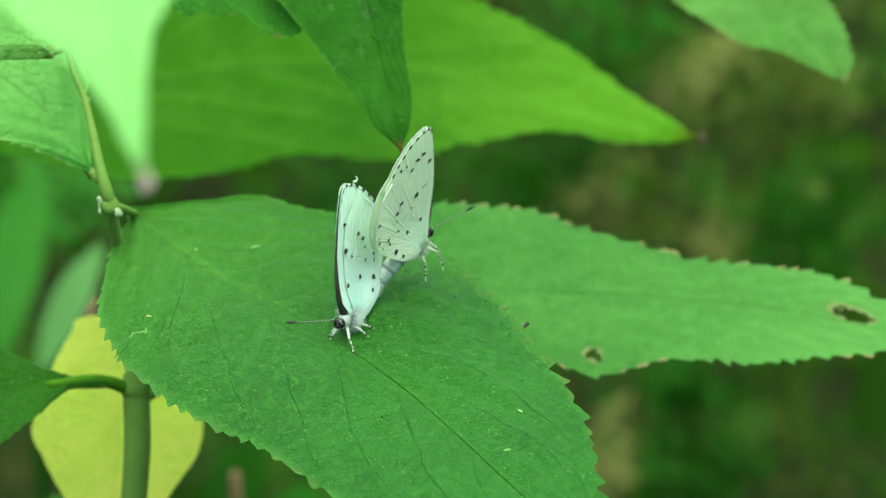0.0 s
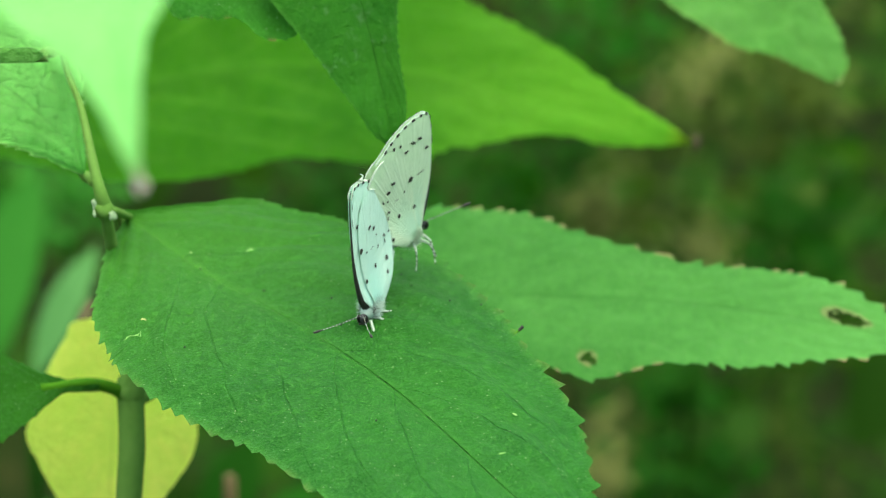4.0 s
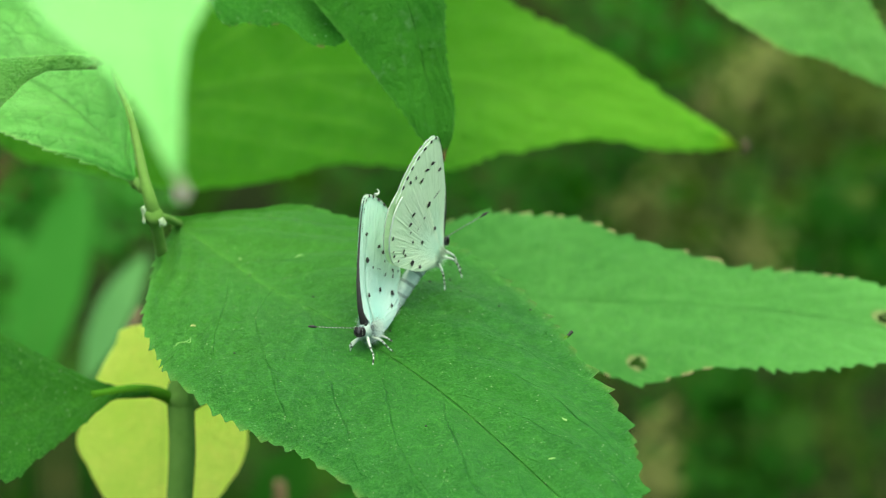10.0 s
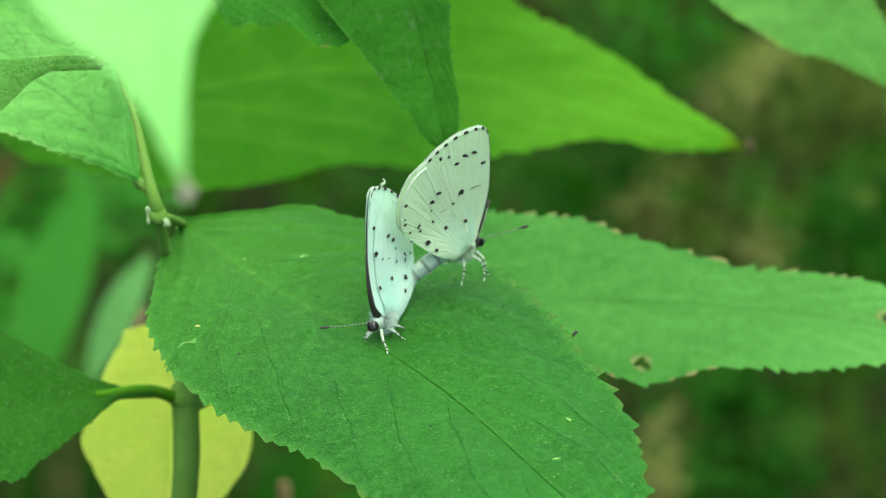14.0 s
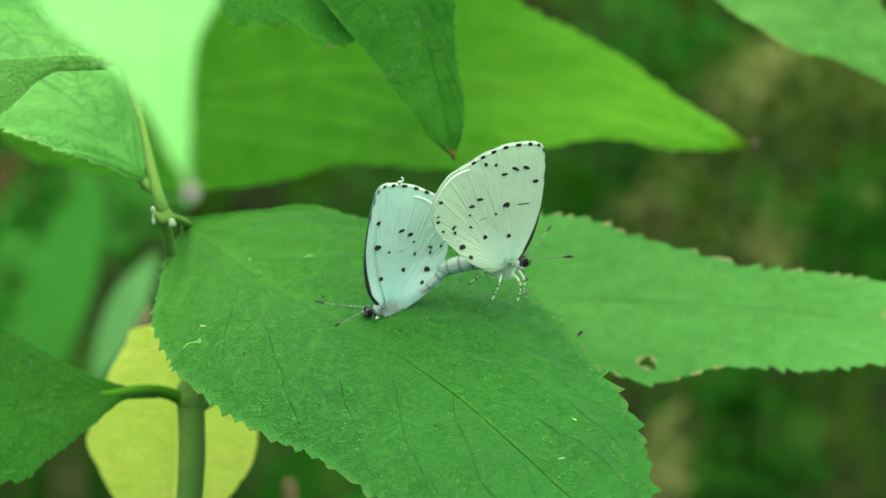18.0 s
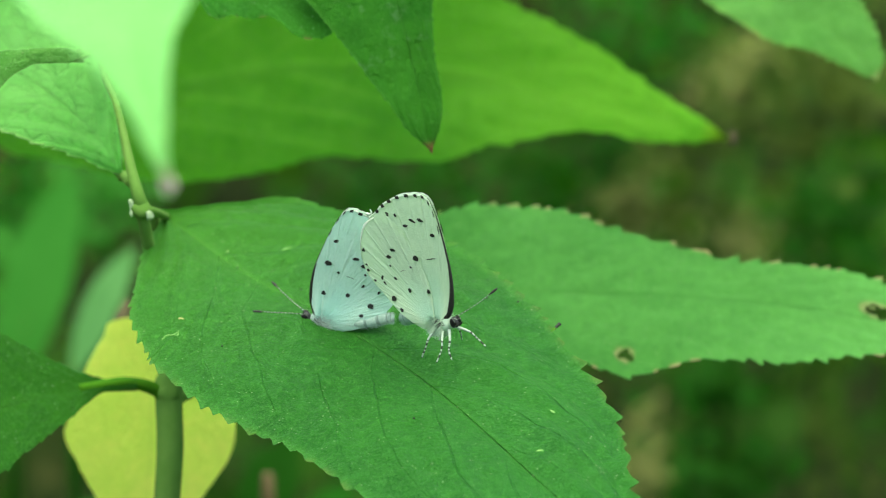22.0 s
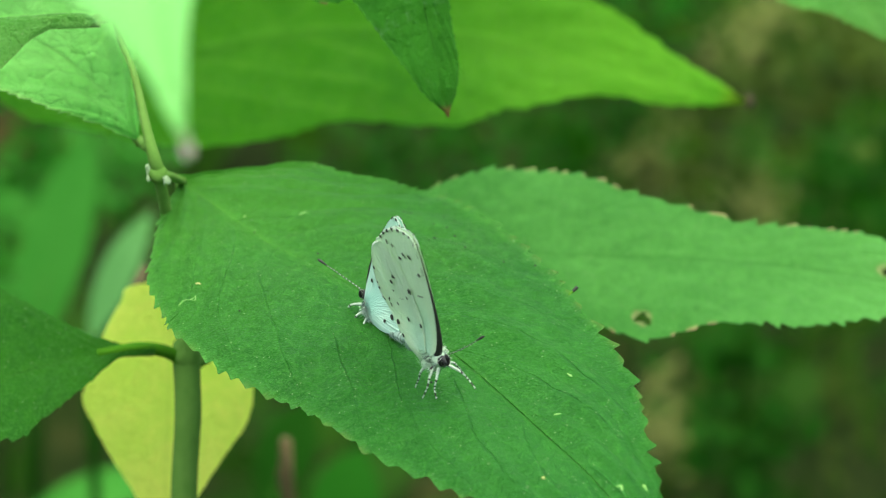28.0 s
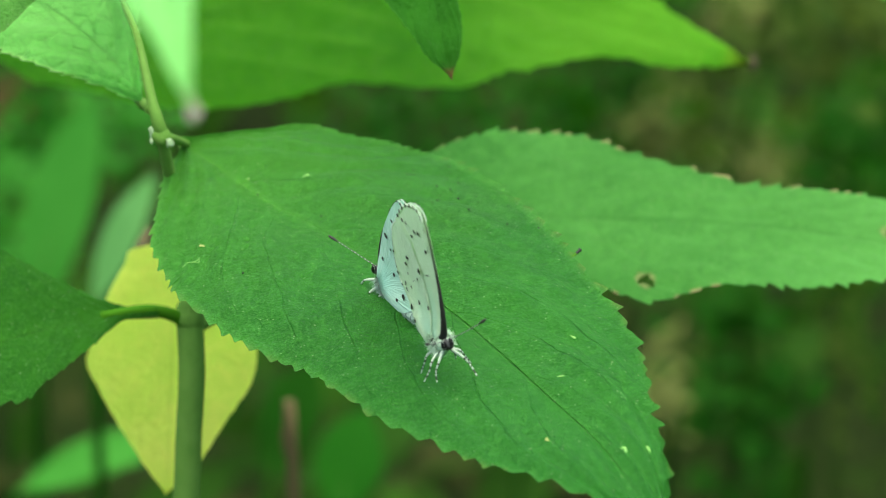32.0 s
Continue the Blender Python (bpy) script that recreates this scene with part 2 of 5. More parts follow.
LEAF_YELLOW = leaf_material("leaf_yellow", (0.56, 0.88, 0.09), (0.98, 0.96, 0.21), (0.40, 0.72, 0.06), 0.55, (0.92, 0.99, 0.16), vein_width=0.06, vein_mix=0.35, mottle=0.12, grainy=0.15, specked=0.1)

m = Nodes("stem_green")
long = m.noise(260, 4)
STEM = m.finish(m.mix(long, (0.068, 0.170, 0.022), (0.165, 0.300, 0.068)), 0.65, m.noise(900, 4), 0.0002, 0.12, None, 0.1)
m = Nodes("stalk_dark")
STALK = m.finish(m.mix(m.noise(260, 4), (0.040, 0.150, 0.010), (0.085, 0.24, 0.016)), 0.7, m.noise(900, 4), 0.0001, 0.2, None, 0.04)
m = Nodes("stem_scar")
SCAR = m.finish(m.mix(m.noise(700, 4), (0.20, 0.33, 0.15), (0.44, 0.54, 0.35)), 0.8, m.noise(1200, 4), 0.0003)

def wing_material(name, low, high, base, glow):
    n = Nodes(name)
    uvn = n.add("ShaderNodeUVMap", uv_map="wing")
    xyz = n.add("ShaderNodeSeparateXYZ")
    n.link(uvn.outputs[0], xyz.inputs[0])
    rad, ang = xyz.outputs[0], xyz.outputs[1]
    rays = n.math("ABSOLUTE", n.math("SUBTRACT", n.math("FRACT", n.math("ADD", n.math("MULTIPLY", ang, 12.0), n.math("MULTIPLY", n.math("SUBTRACT", n.noise(260, 2), 0.5), 0.22))), 0.5))
    ray = n.math("MULTIPLY", n.math("SUBTRACT", 1.0, n.math("DIVIDE", rays, 0.10, clamp=True), clamp=True), n.math("MULTIPLY", n.math("SUBTRACT", rad, 0.25, clamp=True), 2.0, clamp=True))
    scales = n.mix(n.noise(2200, 4, 0.7), low, high)
    scales = n.mix(n.math("MULTIPLY", n.math("SUBTRACT", n.noise(350, 3), 0.4, clamp=True), 1.2, clamp=True), scales, low)
    scales = n.mix(n.math("MULTIPLY", n.math("SUBTRACT", 0.5, rad, clamp=True), 1.8, clamp=True), scales, base)
    scales = n.mix(n.math("MULTIPLY", n.math("MULTIPLY", ray, n.math("MULTIPLY", n.math("SUBTRACT", n.noise(420, 3), 0.3, clamp=True), 2.0, clamp=True)), 0.15), scales, (0.84, 0.90, 0.80))
    streaks = n.add("ShaderNodeTexNoise")
    fan = n.add("ShaderNodeCombineXYZ")
    n.link(n.math("MULTIPLY", rad, 2.5), fan.inputs[0])
    n.link(n.math("MULTIPLY", ang, 26.0), fan.inputs[1])
    n.link(fan.outputs[0], streaks.inputs["Vector"])
    streaks.inputs["Scale"].default_value, streaks.inputs["Detail"].default_value = 1.6, 4.0
    scales = n.mix(n.math("MULTIPLY", n.math("SUBTRACT", streaks.outputs["Fac"], 0.5, clamp=True), 0.9, clamp=True), scales, n.mix(0.3, low, (0.22, 0.34, 0.27)))
    return n.finish(scales, 0.6, n.math("ADD", n.math("ADD", n.math("ADD", n.math("MULTIPLY", ray, 0.7), n.math("MULTIPLY", streaks.outputs["Fac"], 2.0)), n.math("MULTIPLY", n.noise(420, 3), 2.6)), n.math("MULTIPLY", n.noise(5000, 2), 0.6)), 0.00006, 0.2, glow, 0.15)


WING_BLUE = wing_material("wing_scales_blue", (0.43, 0.65, 0.56), (0.60, 0.79, 0.70), (0.31, 0.63, 0.56), (0.49, 0.83, 0.63))
WING_GREEN = wing_material("wing_scales_green", (0.51, 0.66, 0.46), (0.67, 0.80, 0.60), (0.40, 0.66, 0.51), (0.55, 0.82, 0.47))
m = Nodes("fringe_white")
FRINGE = m.finish(m.mix(m.noise(3000, 3), (0.40, 0.49, 0.42), (0.57, 0.65, 0.57)), 0.8, None, 0, 0.3)
m = Nodes("fringe_soft")
FRINGE_SOFT = m.finish(m.mix(m.noise(3000, 3), (0.30, 0.40, 0.33), (0.45, 0.55, 0.46)), 0.8, None, 0, 0.3)
m = Nodes("scale_black")
BLACK = m.finish(m.mix(m.noise(4000, 3), (0.008, 0.008, 0.009), (0.026, 0.022, 0.021)), 0.6)
m = Nodes("eye_black")
EYE = m.finish((0.008, 0.007, 0.008), 0.3, None, 0, 0, None, 0.18)
m = Nodes("fur_white")
FUR = m.finish(m.mix(m.noise(2500, 3), (0.34, 0.48, 0.35), (0.60, 0.74, 0.57)), 0.85)
m = Nodes("fur_grey")
FUR_GREY = m.finish(m.mix(m.noise(1800, 4), (0.17, 0.26, 0.22), (0.46, 0.58, 0.51)), 0.8, m.noise(3000, 3), 0.0001)
m = Nodes("fur_dark")
FUR_DARK = m.finish(m.mix(m.noise(2500, 3), (0.010, 0.010, 0.012), (0.06, 0.065, 0.07)), 0.8)
m = Nodes("fur_mid")
FUR_MID = m.finish(m.mix(m.noise(2500, 3), (0.07, 0.11, 0.10), (0.26, 0.34, 0.30)), 0.8)
m = Nodes("ring_grey")
RING = m.finish((0.36, 0.40, 0.38), 0.7)
m = Nodes("leg_white")
LEGWHITE = m.finish(m.mix(m.noise(3000, 3), (0.25, 0.33, 0.26), (0.44, 0.52, 0.43)), 0.7)

m = Nodes("earth")
big, fine = m.noise(6, 6), m.noise(70, 6)
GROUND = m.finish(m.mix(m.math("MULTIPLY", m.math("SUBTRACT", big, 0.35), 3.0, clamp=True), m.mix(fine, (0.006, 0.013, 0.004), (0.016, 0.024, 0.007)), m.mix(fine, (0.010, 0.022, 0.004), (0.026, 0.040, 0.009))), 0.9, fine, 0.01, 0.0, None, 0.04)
m = Nodes("litter")
LITTER = m.finish(m.mix(m.add("ShaderNodeObjectInfo").outputs["Random"], (0.016, 0.024, 0.006), (0.055, 0.058, 0.018)), 0.85, None, 0, 0.0, None, 0.04)


def foliage_material(name, a, b, glow):
    n = Nodes(name)
    geo = n.add("ShaderNodeNewGeometry")
    base = n.mix(geo.outputs["Random Per Island"], a, b)
    base = n.mix(n.math("MULTIPLY", n.noise(40, 3), 0.5), base, (0.02, 0.06, 0.006))
    return n.finish(base, 0.7, None, 0, 0.3, glow, 0.05)


# shade inside the thicket is put into these low base colours
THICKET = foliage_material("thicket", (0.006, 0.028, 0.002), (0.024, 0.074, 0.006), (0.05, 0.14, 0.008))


# ---- builders ----
def mesh_object(name, bm, materials, parent=None, label="", smooth=True):
    me = bpy.data.meshes.new(name)
    bm.to_mesh(me)
    bm.free()
    for mt in (materials if isinstance(materials, (list, tuple)) else [materials]):
        me.materials.append(mt)
    if smooth:
        me.shade_smooth()
    ob = new(name, me)
    if parent is not None:
        ob.parent = parent
    if label:
        tagged(ob, label)
    return ob


part = mesh_object


def curve_points(points, n):
    """A smooth line through the given points (Catmull-Rom), n + 1 places."""
    p = [Vector(q) for q in points]
    p = [p[0] * 2 - p[1]] + p + [p[-1] * 2 - p[-2]]
    out, k = [], len(p) - 3
    for i in range(n + 1):
        x = i / n * k
        j = min(int(x), k - 1)
        t = x - j
        a, b, c, d = p[j:j + 4]
        out.append(0.5 * ((2 * b) + (c - a) * t + (2 * a - 5 * b + 4 * c - d) * t * t + (3 * b - a - 3 * c + d) * t ** 3))
    return out


def profile(values, s):
    """A smooth value at s (0 to 1) from evenly spaced ones."""
    x = s * (len(values) - 1)
    i = min(int(x), len(values) - 2)
    t = x - i
    a, b, c, d = values[max(i - 1, 0)], values[i], values[i + 1], values[min(i + 2, len(values) - 1)]
    return max(0.0, 0.5 * ((2 * b) + (c - a) * t + (2 * a - 5 * b + 4 * c - d) * t * t + (3 * b - a - 3 * c + d) * t ** 3))


def tube(bm, points, radii, sides=8, bands=None, cap=True):
    """A round tube along points; bands: a material index for each segment."""
    pts = [Vector(q) for q in points]
    rings, ref = [], Vector((0.3, 0.2, 1)).normalized()
    for i, q in enumerate(pts):
        d = (pts[min(i + 1, len(pts) - 1)] - pts[max(i - 1, 0)]).normalized()
        a = d.cross(ref)
        if a.length < 0.05:
            a = d.cross(Vector((1, 0, 0)))
        a.normalize()
        b = d.cross(a)
        r = radii[i] if isinstance(radii, (list, tuple)) else radii
        rings.append([bm.verts.new(q + (a * math.cos(6.28318 * k / sides) + b * math.sin(6.28318 * k / sides)) * r) for k in range(sides)])
    for i in range(len(rings) - 1):
        for k in range(sides):
            f = bm.faces.new((rings[i][k], rings[i][(k + 1) % sides], rings[i + 1][(k + 1) % sides], rings[i + 1][k]))
            if bands:
                f.material_index = bands[i]
    if cap:
        bm.faces.new(rings[0][::-1])
        bm.faces.new(rings[-1])
    return bm


def blade(name, parent, material, ribs, normals, left, right, teeth=40, tooth=0.6, fold=12.0, arch=0.0, seed=1, ns=200, nv=10, quilt=0.25, veins=9.0,
          slant=3.0, holes=(), wear=0.0, wear_tip=0.0, wave=0.0, midrib=0.5, label="", bumpy=0.25, curl=(0.0, 0.0)):
    """A toothed leaf blade along its midrib. ribs: places of the midrib; normals: the way its face looks at base and tip;
    left, right: half widths in mm at even steps from base to tip; fold: degrees by which each half rises from the midrib."""
    rng = random.Random(seed)
    mid = curve_points(ribs, ns)
    bm = bmesh.new()
    uv = bm.loops.layers.uv.new("blade")
    wl_ = bm.verts.layers.float.new("wear")
    n0, n1 = Vector(normals[0]).normalized(), Vector(normals[1]).normalized()
    jag = [[rng.uniform(0.25, 1.35) for _ in range(teeth + 4)] for _ in range(2)]
    rows, info = [], {}
    for i, q in enumerate(mid):
        s = i / ns
        tan = (mid[min(i + 1, ns)] - mid[max(i - 1, 0)]).normalized()
        n = n0.lerp(n1, s)
        n = (n - tan * n.dot(tan)).normalized()
        out = tan.cross(n)
        row = []
        for k in range(-nv, nv + 1):
            sgn = 1 if k > 0 else -1
            w = profile(right if k > 0 else left, s)
            v = 1 - (1 - abs(k) / nv) ** 1.6
            j = max(0.0, s * teeth + 0.6 * noise.noise(Vector((s * teeth * 0.45, sgn * 5.3, seed))) * min(1.0, 8 * s))
            step = j % 1.0
            saw = (step / 0.78) ** 1.25 if step < 0.78 else (1 - step) / 0.22
            size = jag[0 if k > 0 else 1][int(j)]
            nick = 0.16 * tooth * noise.noise(Vector((s * teeth * 2.7, sgn * 2.2, seed + 9)))
            ww = w + (abs(tooth) * size * (saw - 0.35) + nick) * min(1.0, w / 4.0) * v ** 9
            lean = tooth * 0.4 * size * saw * v ** 12 * min(1.0, w / 4.0)
            a = radians(fold)
            ph = s * veins - v ** 1.15 * slant
            lift = math.sin(a) * v * ww - arch * (v * v) * ww + curl[1 if k > 0 else 0] * max(0.0, (v - 0.84) / 0.16) ** 2 - 0.3 * quilt
            puff = quilt * math.sin(math.pi * (ph % 1.0)) * math.sin(math.pi * min(1.0, v * 1.02)) ** 0.6
            ripple = wave * math.sin(s * 21 + sgn * 1.3 + seed) * v * v
            p = q + out * (sgn * math.cos(a) * v * ww * 0.001)
            swell = bumpy * (noise.noise(p * 140) + 0.45 * noise.noise(p * 420)) * min(1.0, 6 * v)
            p = p + (n * (lift + puff + ripple + swell) + tan * lean) * 0.001
            vert = bm.verts.new(p)
            e = wear * min(1.0, 0.2 + 1.2 * s) * max(0.0, (v - 0.965) / 0.035) * (1.0 if noise.noise(Vector((s * 14, sgn * 3.1, seed))) > 0.05 and saw > 0.45 else 0.0)
            e = max(e, max(0.0, (s - 1 + wear_tip) / wear_tip) if wear_tip else 0.0)
            for hs, hv, hr, hl in holes:
                d = math.hypot((s - hs) * hl, (v * sgn - hv) * 14)
                e = max(e, 0.3 if d < hr * 1.03 else 0.0)
            vert[wl_] = min(1.0, e)
            info[vert] = (s, v * sgn)
            row.append(vert)
        rows.append(row)
    for i in range(ns):
        for k in range(2 * nv):
            q = (rows[i][k], rows[i][k + 1], rows[i + 1][k + 1], rows[i + 1][k])
            s, v = info[q[0]]
            if any(math.hypot((s - hs) * hl, (v - hv) * 14) < hr * (0.75 + 0.5 * noise.noise(Vector((s * 90, v * 12, 3)))) for hs, hv, hr, hl in holes):
                continue
            f = bm.faces.new(q)
            for lp in f.loops:
                lp[uv].uv = info[lp.vert]
    loose = [v for v in bm.verts if not v.link_faces]
    bmesh.ops.delete(bm, geom=loose, context="VERTS")
    ob = part(name, bm, material, parent, label)
    if midrib:
        bm = bmesh.new()
        step = max(1, ns // 40)
        line = [mid[i] - (n0.lerp(n1, i / ns)).normalized() * 0.001 * (midrib * (1.0 - 0.8 * i / ns) + 0.2 + 0.3 * quilt) for i in range(0, ns + 1, step)]
        tube(bm, line, [midrib * 0.001 * (1.0 - 0.8 * i / len(line)) for i in range(len(line))], 8)
        part("midrib", bm, STEM, ob)
    return ob


def thing(name, place, label, category, group="", kind=""):
    ob = new(name)
    ob.empty_display_size = 0.01
    tagged(ob, label, category, group, kind)
    return ob


# ---- the shrub that the butterflies sit on ----
shrub = thing("shrub", None, "green shrub with opposite toothed leaves on a square stem", "shrub")
MAIN = [spot(-32.6, 3.9, 29.7), spot(-26.6, 0.1, 22.8), spot(-20.6, -3.7, 16.1), spot(-15.0, -6.4, 11.1), spot(-5.5, -11.6, 1.7), spot(2.3, -16.7, -7.4), spot(10.7, -23.6, -19.9), spot(17.3, -29.5, -30.5), spot(22.6, -37.2, -44.5)], ((0.000, -0.122, 0.993), (0.000, -0.122, 0.993)), [0, 13.5, 17.7, 21.0, 21.4, 22.8, 22.3, 20.3, 17.7, 15.4, 11.8, 7.3, 3.8, 0.0], [0, 6.6, 11.5, 16.7, 20.0, 21.8, 22.4, 21.9, 19.9, 18.5, 15.0, 11.4, 5.0, 0.0]
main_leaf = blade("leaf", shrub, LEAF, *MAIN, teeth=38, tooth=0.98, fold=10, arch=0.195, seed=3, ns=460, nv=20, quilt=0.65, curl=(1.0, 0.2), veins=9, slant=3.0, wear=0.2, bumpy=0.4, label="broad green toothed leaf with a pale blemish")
RIGHTLEAF = [spot(-9.3, -3.7, 53.0), spot(1.2, -5.2, 51.5), spot(13.2, -6.1, 50.6), spot(23.6, -6.5, 50.1), spot(38.5, -7.1, 49.6), spot(49.6, -8.3, 48.4), spot(58.1, -9.8, 46.9), spot(70.4, -12.1, 44.6)], ((0.000, -0.391, 0.921), (0.000, -0.391, 0.921)), [0, 9.7, 13.7, 15.2, 15.0, 14.3, 11.4, 8.5, 7.2, 7.5, 7.6, 7.4, 4.9, 0.0], [0, 3.5, 6.3, 8.3, 10.4, 12.6, 15.2, 12.1, 11.2, 11.3, 9.8, 7.6, 4.9, 0]
blade("leaf", shrub, LEAF_SIDE, *RIGHTLEAF, teeth=30, tooth=1.0, fold=3, seed=8, ns=520, nv=36, quilt=0.12, bumpy=0.5, wear=1.0, holes=((0.46, 0.74, 1.25, 100), (0.885, -0.25, 2.5, 60)), label="toothed green leaf with brown edges and holes")
HANGING = [spot(-12.2, 46.9, 26.1), spot(-7.2, 37.6, 24.5), spot(-3.4, 30.6, 23.2), spot(-0.8, 20.7, 21.0), spot(1.2, 11.0, 18.8)], ((0.151, -0.792, 0.591), (0.151, -0.792, 0.591)), [0, 2.3, 4.7, 7.0, 6.2, 5.5, 4.8, 4.4, 3.5, 2.9, 2.7, 2.5, 1.6, 0.0], [0, 6.6, 9.8, 10.4, 11.0, 10.8, 10.5, 9.9, 8.6, 7.0, 5.4, 3.9, 2.4, 0.0]
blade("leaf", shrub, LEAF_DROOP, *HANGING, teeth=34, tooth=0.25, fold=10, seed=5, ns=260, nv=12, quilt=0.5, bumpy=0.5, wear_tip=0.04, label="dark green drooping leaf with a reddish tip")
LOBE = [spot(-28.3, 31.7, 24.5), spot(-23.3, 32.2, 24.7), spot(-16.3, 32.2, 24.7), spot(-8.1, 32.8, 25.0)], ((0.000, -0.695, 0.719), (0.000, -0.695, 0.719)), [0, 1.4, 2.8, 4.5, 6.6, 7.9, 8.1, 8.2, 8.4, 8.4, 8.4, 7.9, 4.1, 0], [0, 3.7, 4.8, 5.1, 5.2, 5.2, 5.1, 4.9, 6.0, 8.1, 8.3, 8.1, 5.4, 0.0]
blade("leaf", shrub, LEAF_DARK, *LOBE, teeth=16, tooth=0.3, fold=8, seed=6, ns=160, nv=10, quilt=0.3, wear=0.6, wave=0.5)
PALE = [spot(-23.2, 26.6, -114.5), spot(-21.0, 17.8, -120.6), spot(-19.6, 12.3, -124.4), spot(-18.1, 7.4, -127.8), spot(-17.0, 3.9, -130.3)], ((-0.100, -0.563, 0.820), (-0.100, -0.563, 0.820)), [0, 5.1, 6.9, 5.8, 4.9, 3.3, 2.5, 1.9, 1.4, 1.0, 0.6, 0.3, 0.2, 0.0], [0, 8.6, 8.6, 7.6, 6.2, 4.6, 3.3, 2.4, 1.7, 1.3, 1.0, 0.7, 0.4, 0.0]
pale_leaf = blade("leaf", shrub, LEAF_PALE_SUN, *PALE, teeth=24, tooth=0.5, fold=10, seed=7, ns=160, nv=10, quilt=0.3, wear_tip=0.14, label="pale leaf hanging near the front, sunlight put into its colour")
m = Nodes("withered_pink")
bm = bmesh.new()
bmesh.ops.create_icosphere(bm, subdivisions=3, radius=1.0)
for v in bm.verts:
    v.co = spot(-17.6, 4.1, -125.0) + (RIGHT * v.co.x * 0.5 + UPWARD * v.co.z * 0.62 + AWAY * v.co.y * 0.3) * 0.001 * (1 + 0.3 * noise.noise(v.co * 2.2))
part("curled_tip", bm, m.finish(m.mix(m.noise(900, 3), (0.60, 0.46, 0.46), (0.76, 0.63, 0.60)), 0.7, None, 0, 0.25), pale_leaf, "withered pinkish curled leaf tip")
UPPERLEFT = [spot(-36.5, 8.5, 21.8), spot(-41.5, 15.1, 25.6), spot(-51.0, 21.9, 28.9), spot(-65.3, 26.2, 30.1)], ((0.100, -0.563, 0.820), (0.100, -0.563, 0.820)), [0, 1.3, 2.8, 4.8, 6.1, 7.5, 8.6, 9.4, 9.9, 9.9, 9.6, 7.3, 3.7, 0.0], [0, 1.0, 1.9, 3.1, 4.7, 7.0, 8.5, 9.4, 10.6, 10.7, 11.3, 9.6, 8.0, 0]
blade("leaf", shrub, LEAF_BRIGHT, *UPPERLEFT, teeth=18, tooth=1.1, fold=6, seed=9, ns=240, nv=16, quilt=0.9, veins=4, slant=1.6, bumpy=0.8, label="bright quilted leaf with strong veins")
CURLED = [spot(-39.7, 22.3, 8.2), spot(-46.0, 21.8, 7.9), spot(-51.8, 20.3, 7.2), spot(-57.6, 18.5, 6.3)], ((0.000, -0.658, 0.753), (0.000, -0.658, 0.753)), [0, 0.9, 0.9, 0.9, 0.8, 1.2, 1.6, 2.4, 3.2, 3.9, 4.4, 4.4, 4.3, 0], [0, 1.0, 1.1, 1.2, 1.4, 1.6, 2.0, 2.3, 2.7, 2.8, 2.8, 2.9, 2.9, 0.5]
blade("leaf", shrub, LEAF_TOP, *CURLED, teeth=10, tooth=0.3, fold=-10, seed=10, ns=100, nv=8, quilt=0.3)
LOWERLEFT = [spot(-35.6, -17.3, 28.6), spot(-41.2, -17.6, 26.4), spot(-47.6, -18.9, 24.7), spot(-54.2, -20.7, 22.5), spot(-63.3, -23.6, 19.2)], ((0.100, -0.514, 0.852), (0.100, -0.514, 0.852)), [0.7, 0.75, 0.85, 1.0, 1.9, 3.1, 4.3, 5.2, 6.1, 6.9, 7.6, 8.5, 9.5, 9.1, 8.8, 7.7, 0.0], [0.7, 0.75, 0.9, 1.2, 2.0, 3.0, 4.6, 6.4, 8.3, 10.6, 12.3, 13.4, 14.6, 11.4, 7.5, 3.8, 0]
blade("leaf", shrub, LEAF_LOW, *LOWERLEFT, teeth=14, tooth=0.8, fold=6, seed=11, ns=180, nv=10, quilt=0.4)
YELLOW = [spot(-36.4, -9.3, 66.8), spot(-37.1, -18.5, 63.4), spot(-37.0, -31.3, 58.6), spot(-37.3, -43.4, 54.1)], ((0.050, -0.737, 0.674), (0.050, -0.737, 0.674)), [0, 2.6, 5.1, 7.5, 9.0, 10.6, 11.5, 11.7, 10.8, 8.7, 6.8, 5.1, 3.0, 0.0], [0, 6.2, 7.0, 8.0, 9.0, 9.8, 10.8, 11.5, 10.0, 8.4, 6.5, 4.4, 2.3, 0.0]
blade("leaf", shrub, LEAF_YELLOW, *YELLOW, teeth=18, tooth=0.12, fold=6, seed=12, ns=160, nv=10, quilt=0.2, wear=0.3, label="yellowing leaf behind the stem")
TOPRIGHT = [spot(43.2, 50.4, 102.5), spot(53.6, 38.0, 96.9), spot(61.5, 30.6, 93.7), spot(66.9, 24.0, 90.8)], ((0.000, -0.695, 0.719), (0.000, -0.695, 0.719)), [0, 3.7, 7.5, 11.2, 10.3, 9.6, 8.8, 8.0, 6.9, 5.9, 5.1, 3.9, 3.0, 0.0], [11.1, 10.9, 10.7, 10.2, 9.4, 8.5, 7.7, 6.4, 5.2, 4.2, 3.2, 2.2, 1.3, 0]
blade("leaf", shrub, LEAF_TOP, *TOPRIGHT, teeth=20, tooth=0.5, fold=6, seed=13, ns=160, nv=10, bumpy=0.9, wear_tip=0.05)
# blemishes, specks and droppings on the main leaf
from mathutils.bvhtree import BVHTree

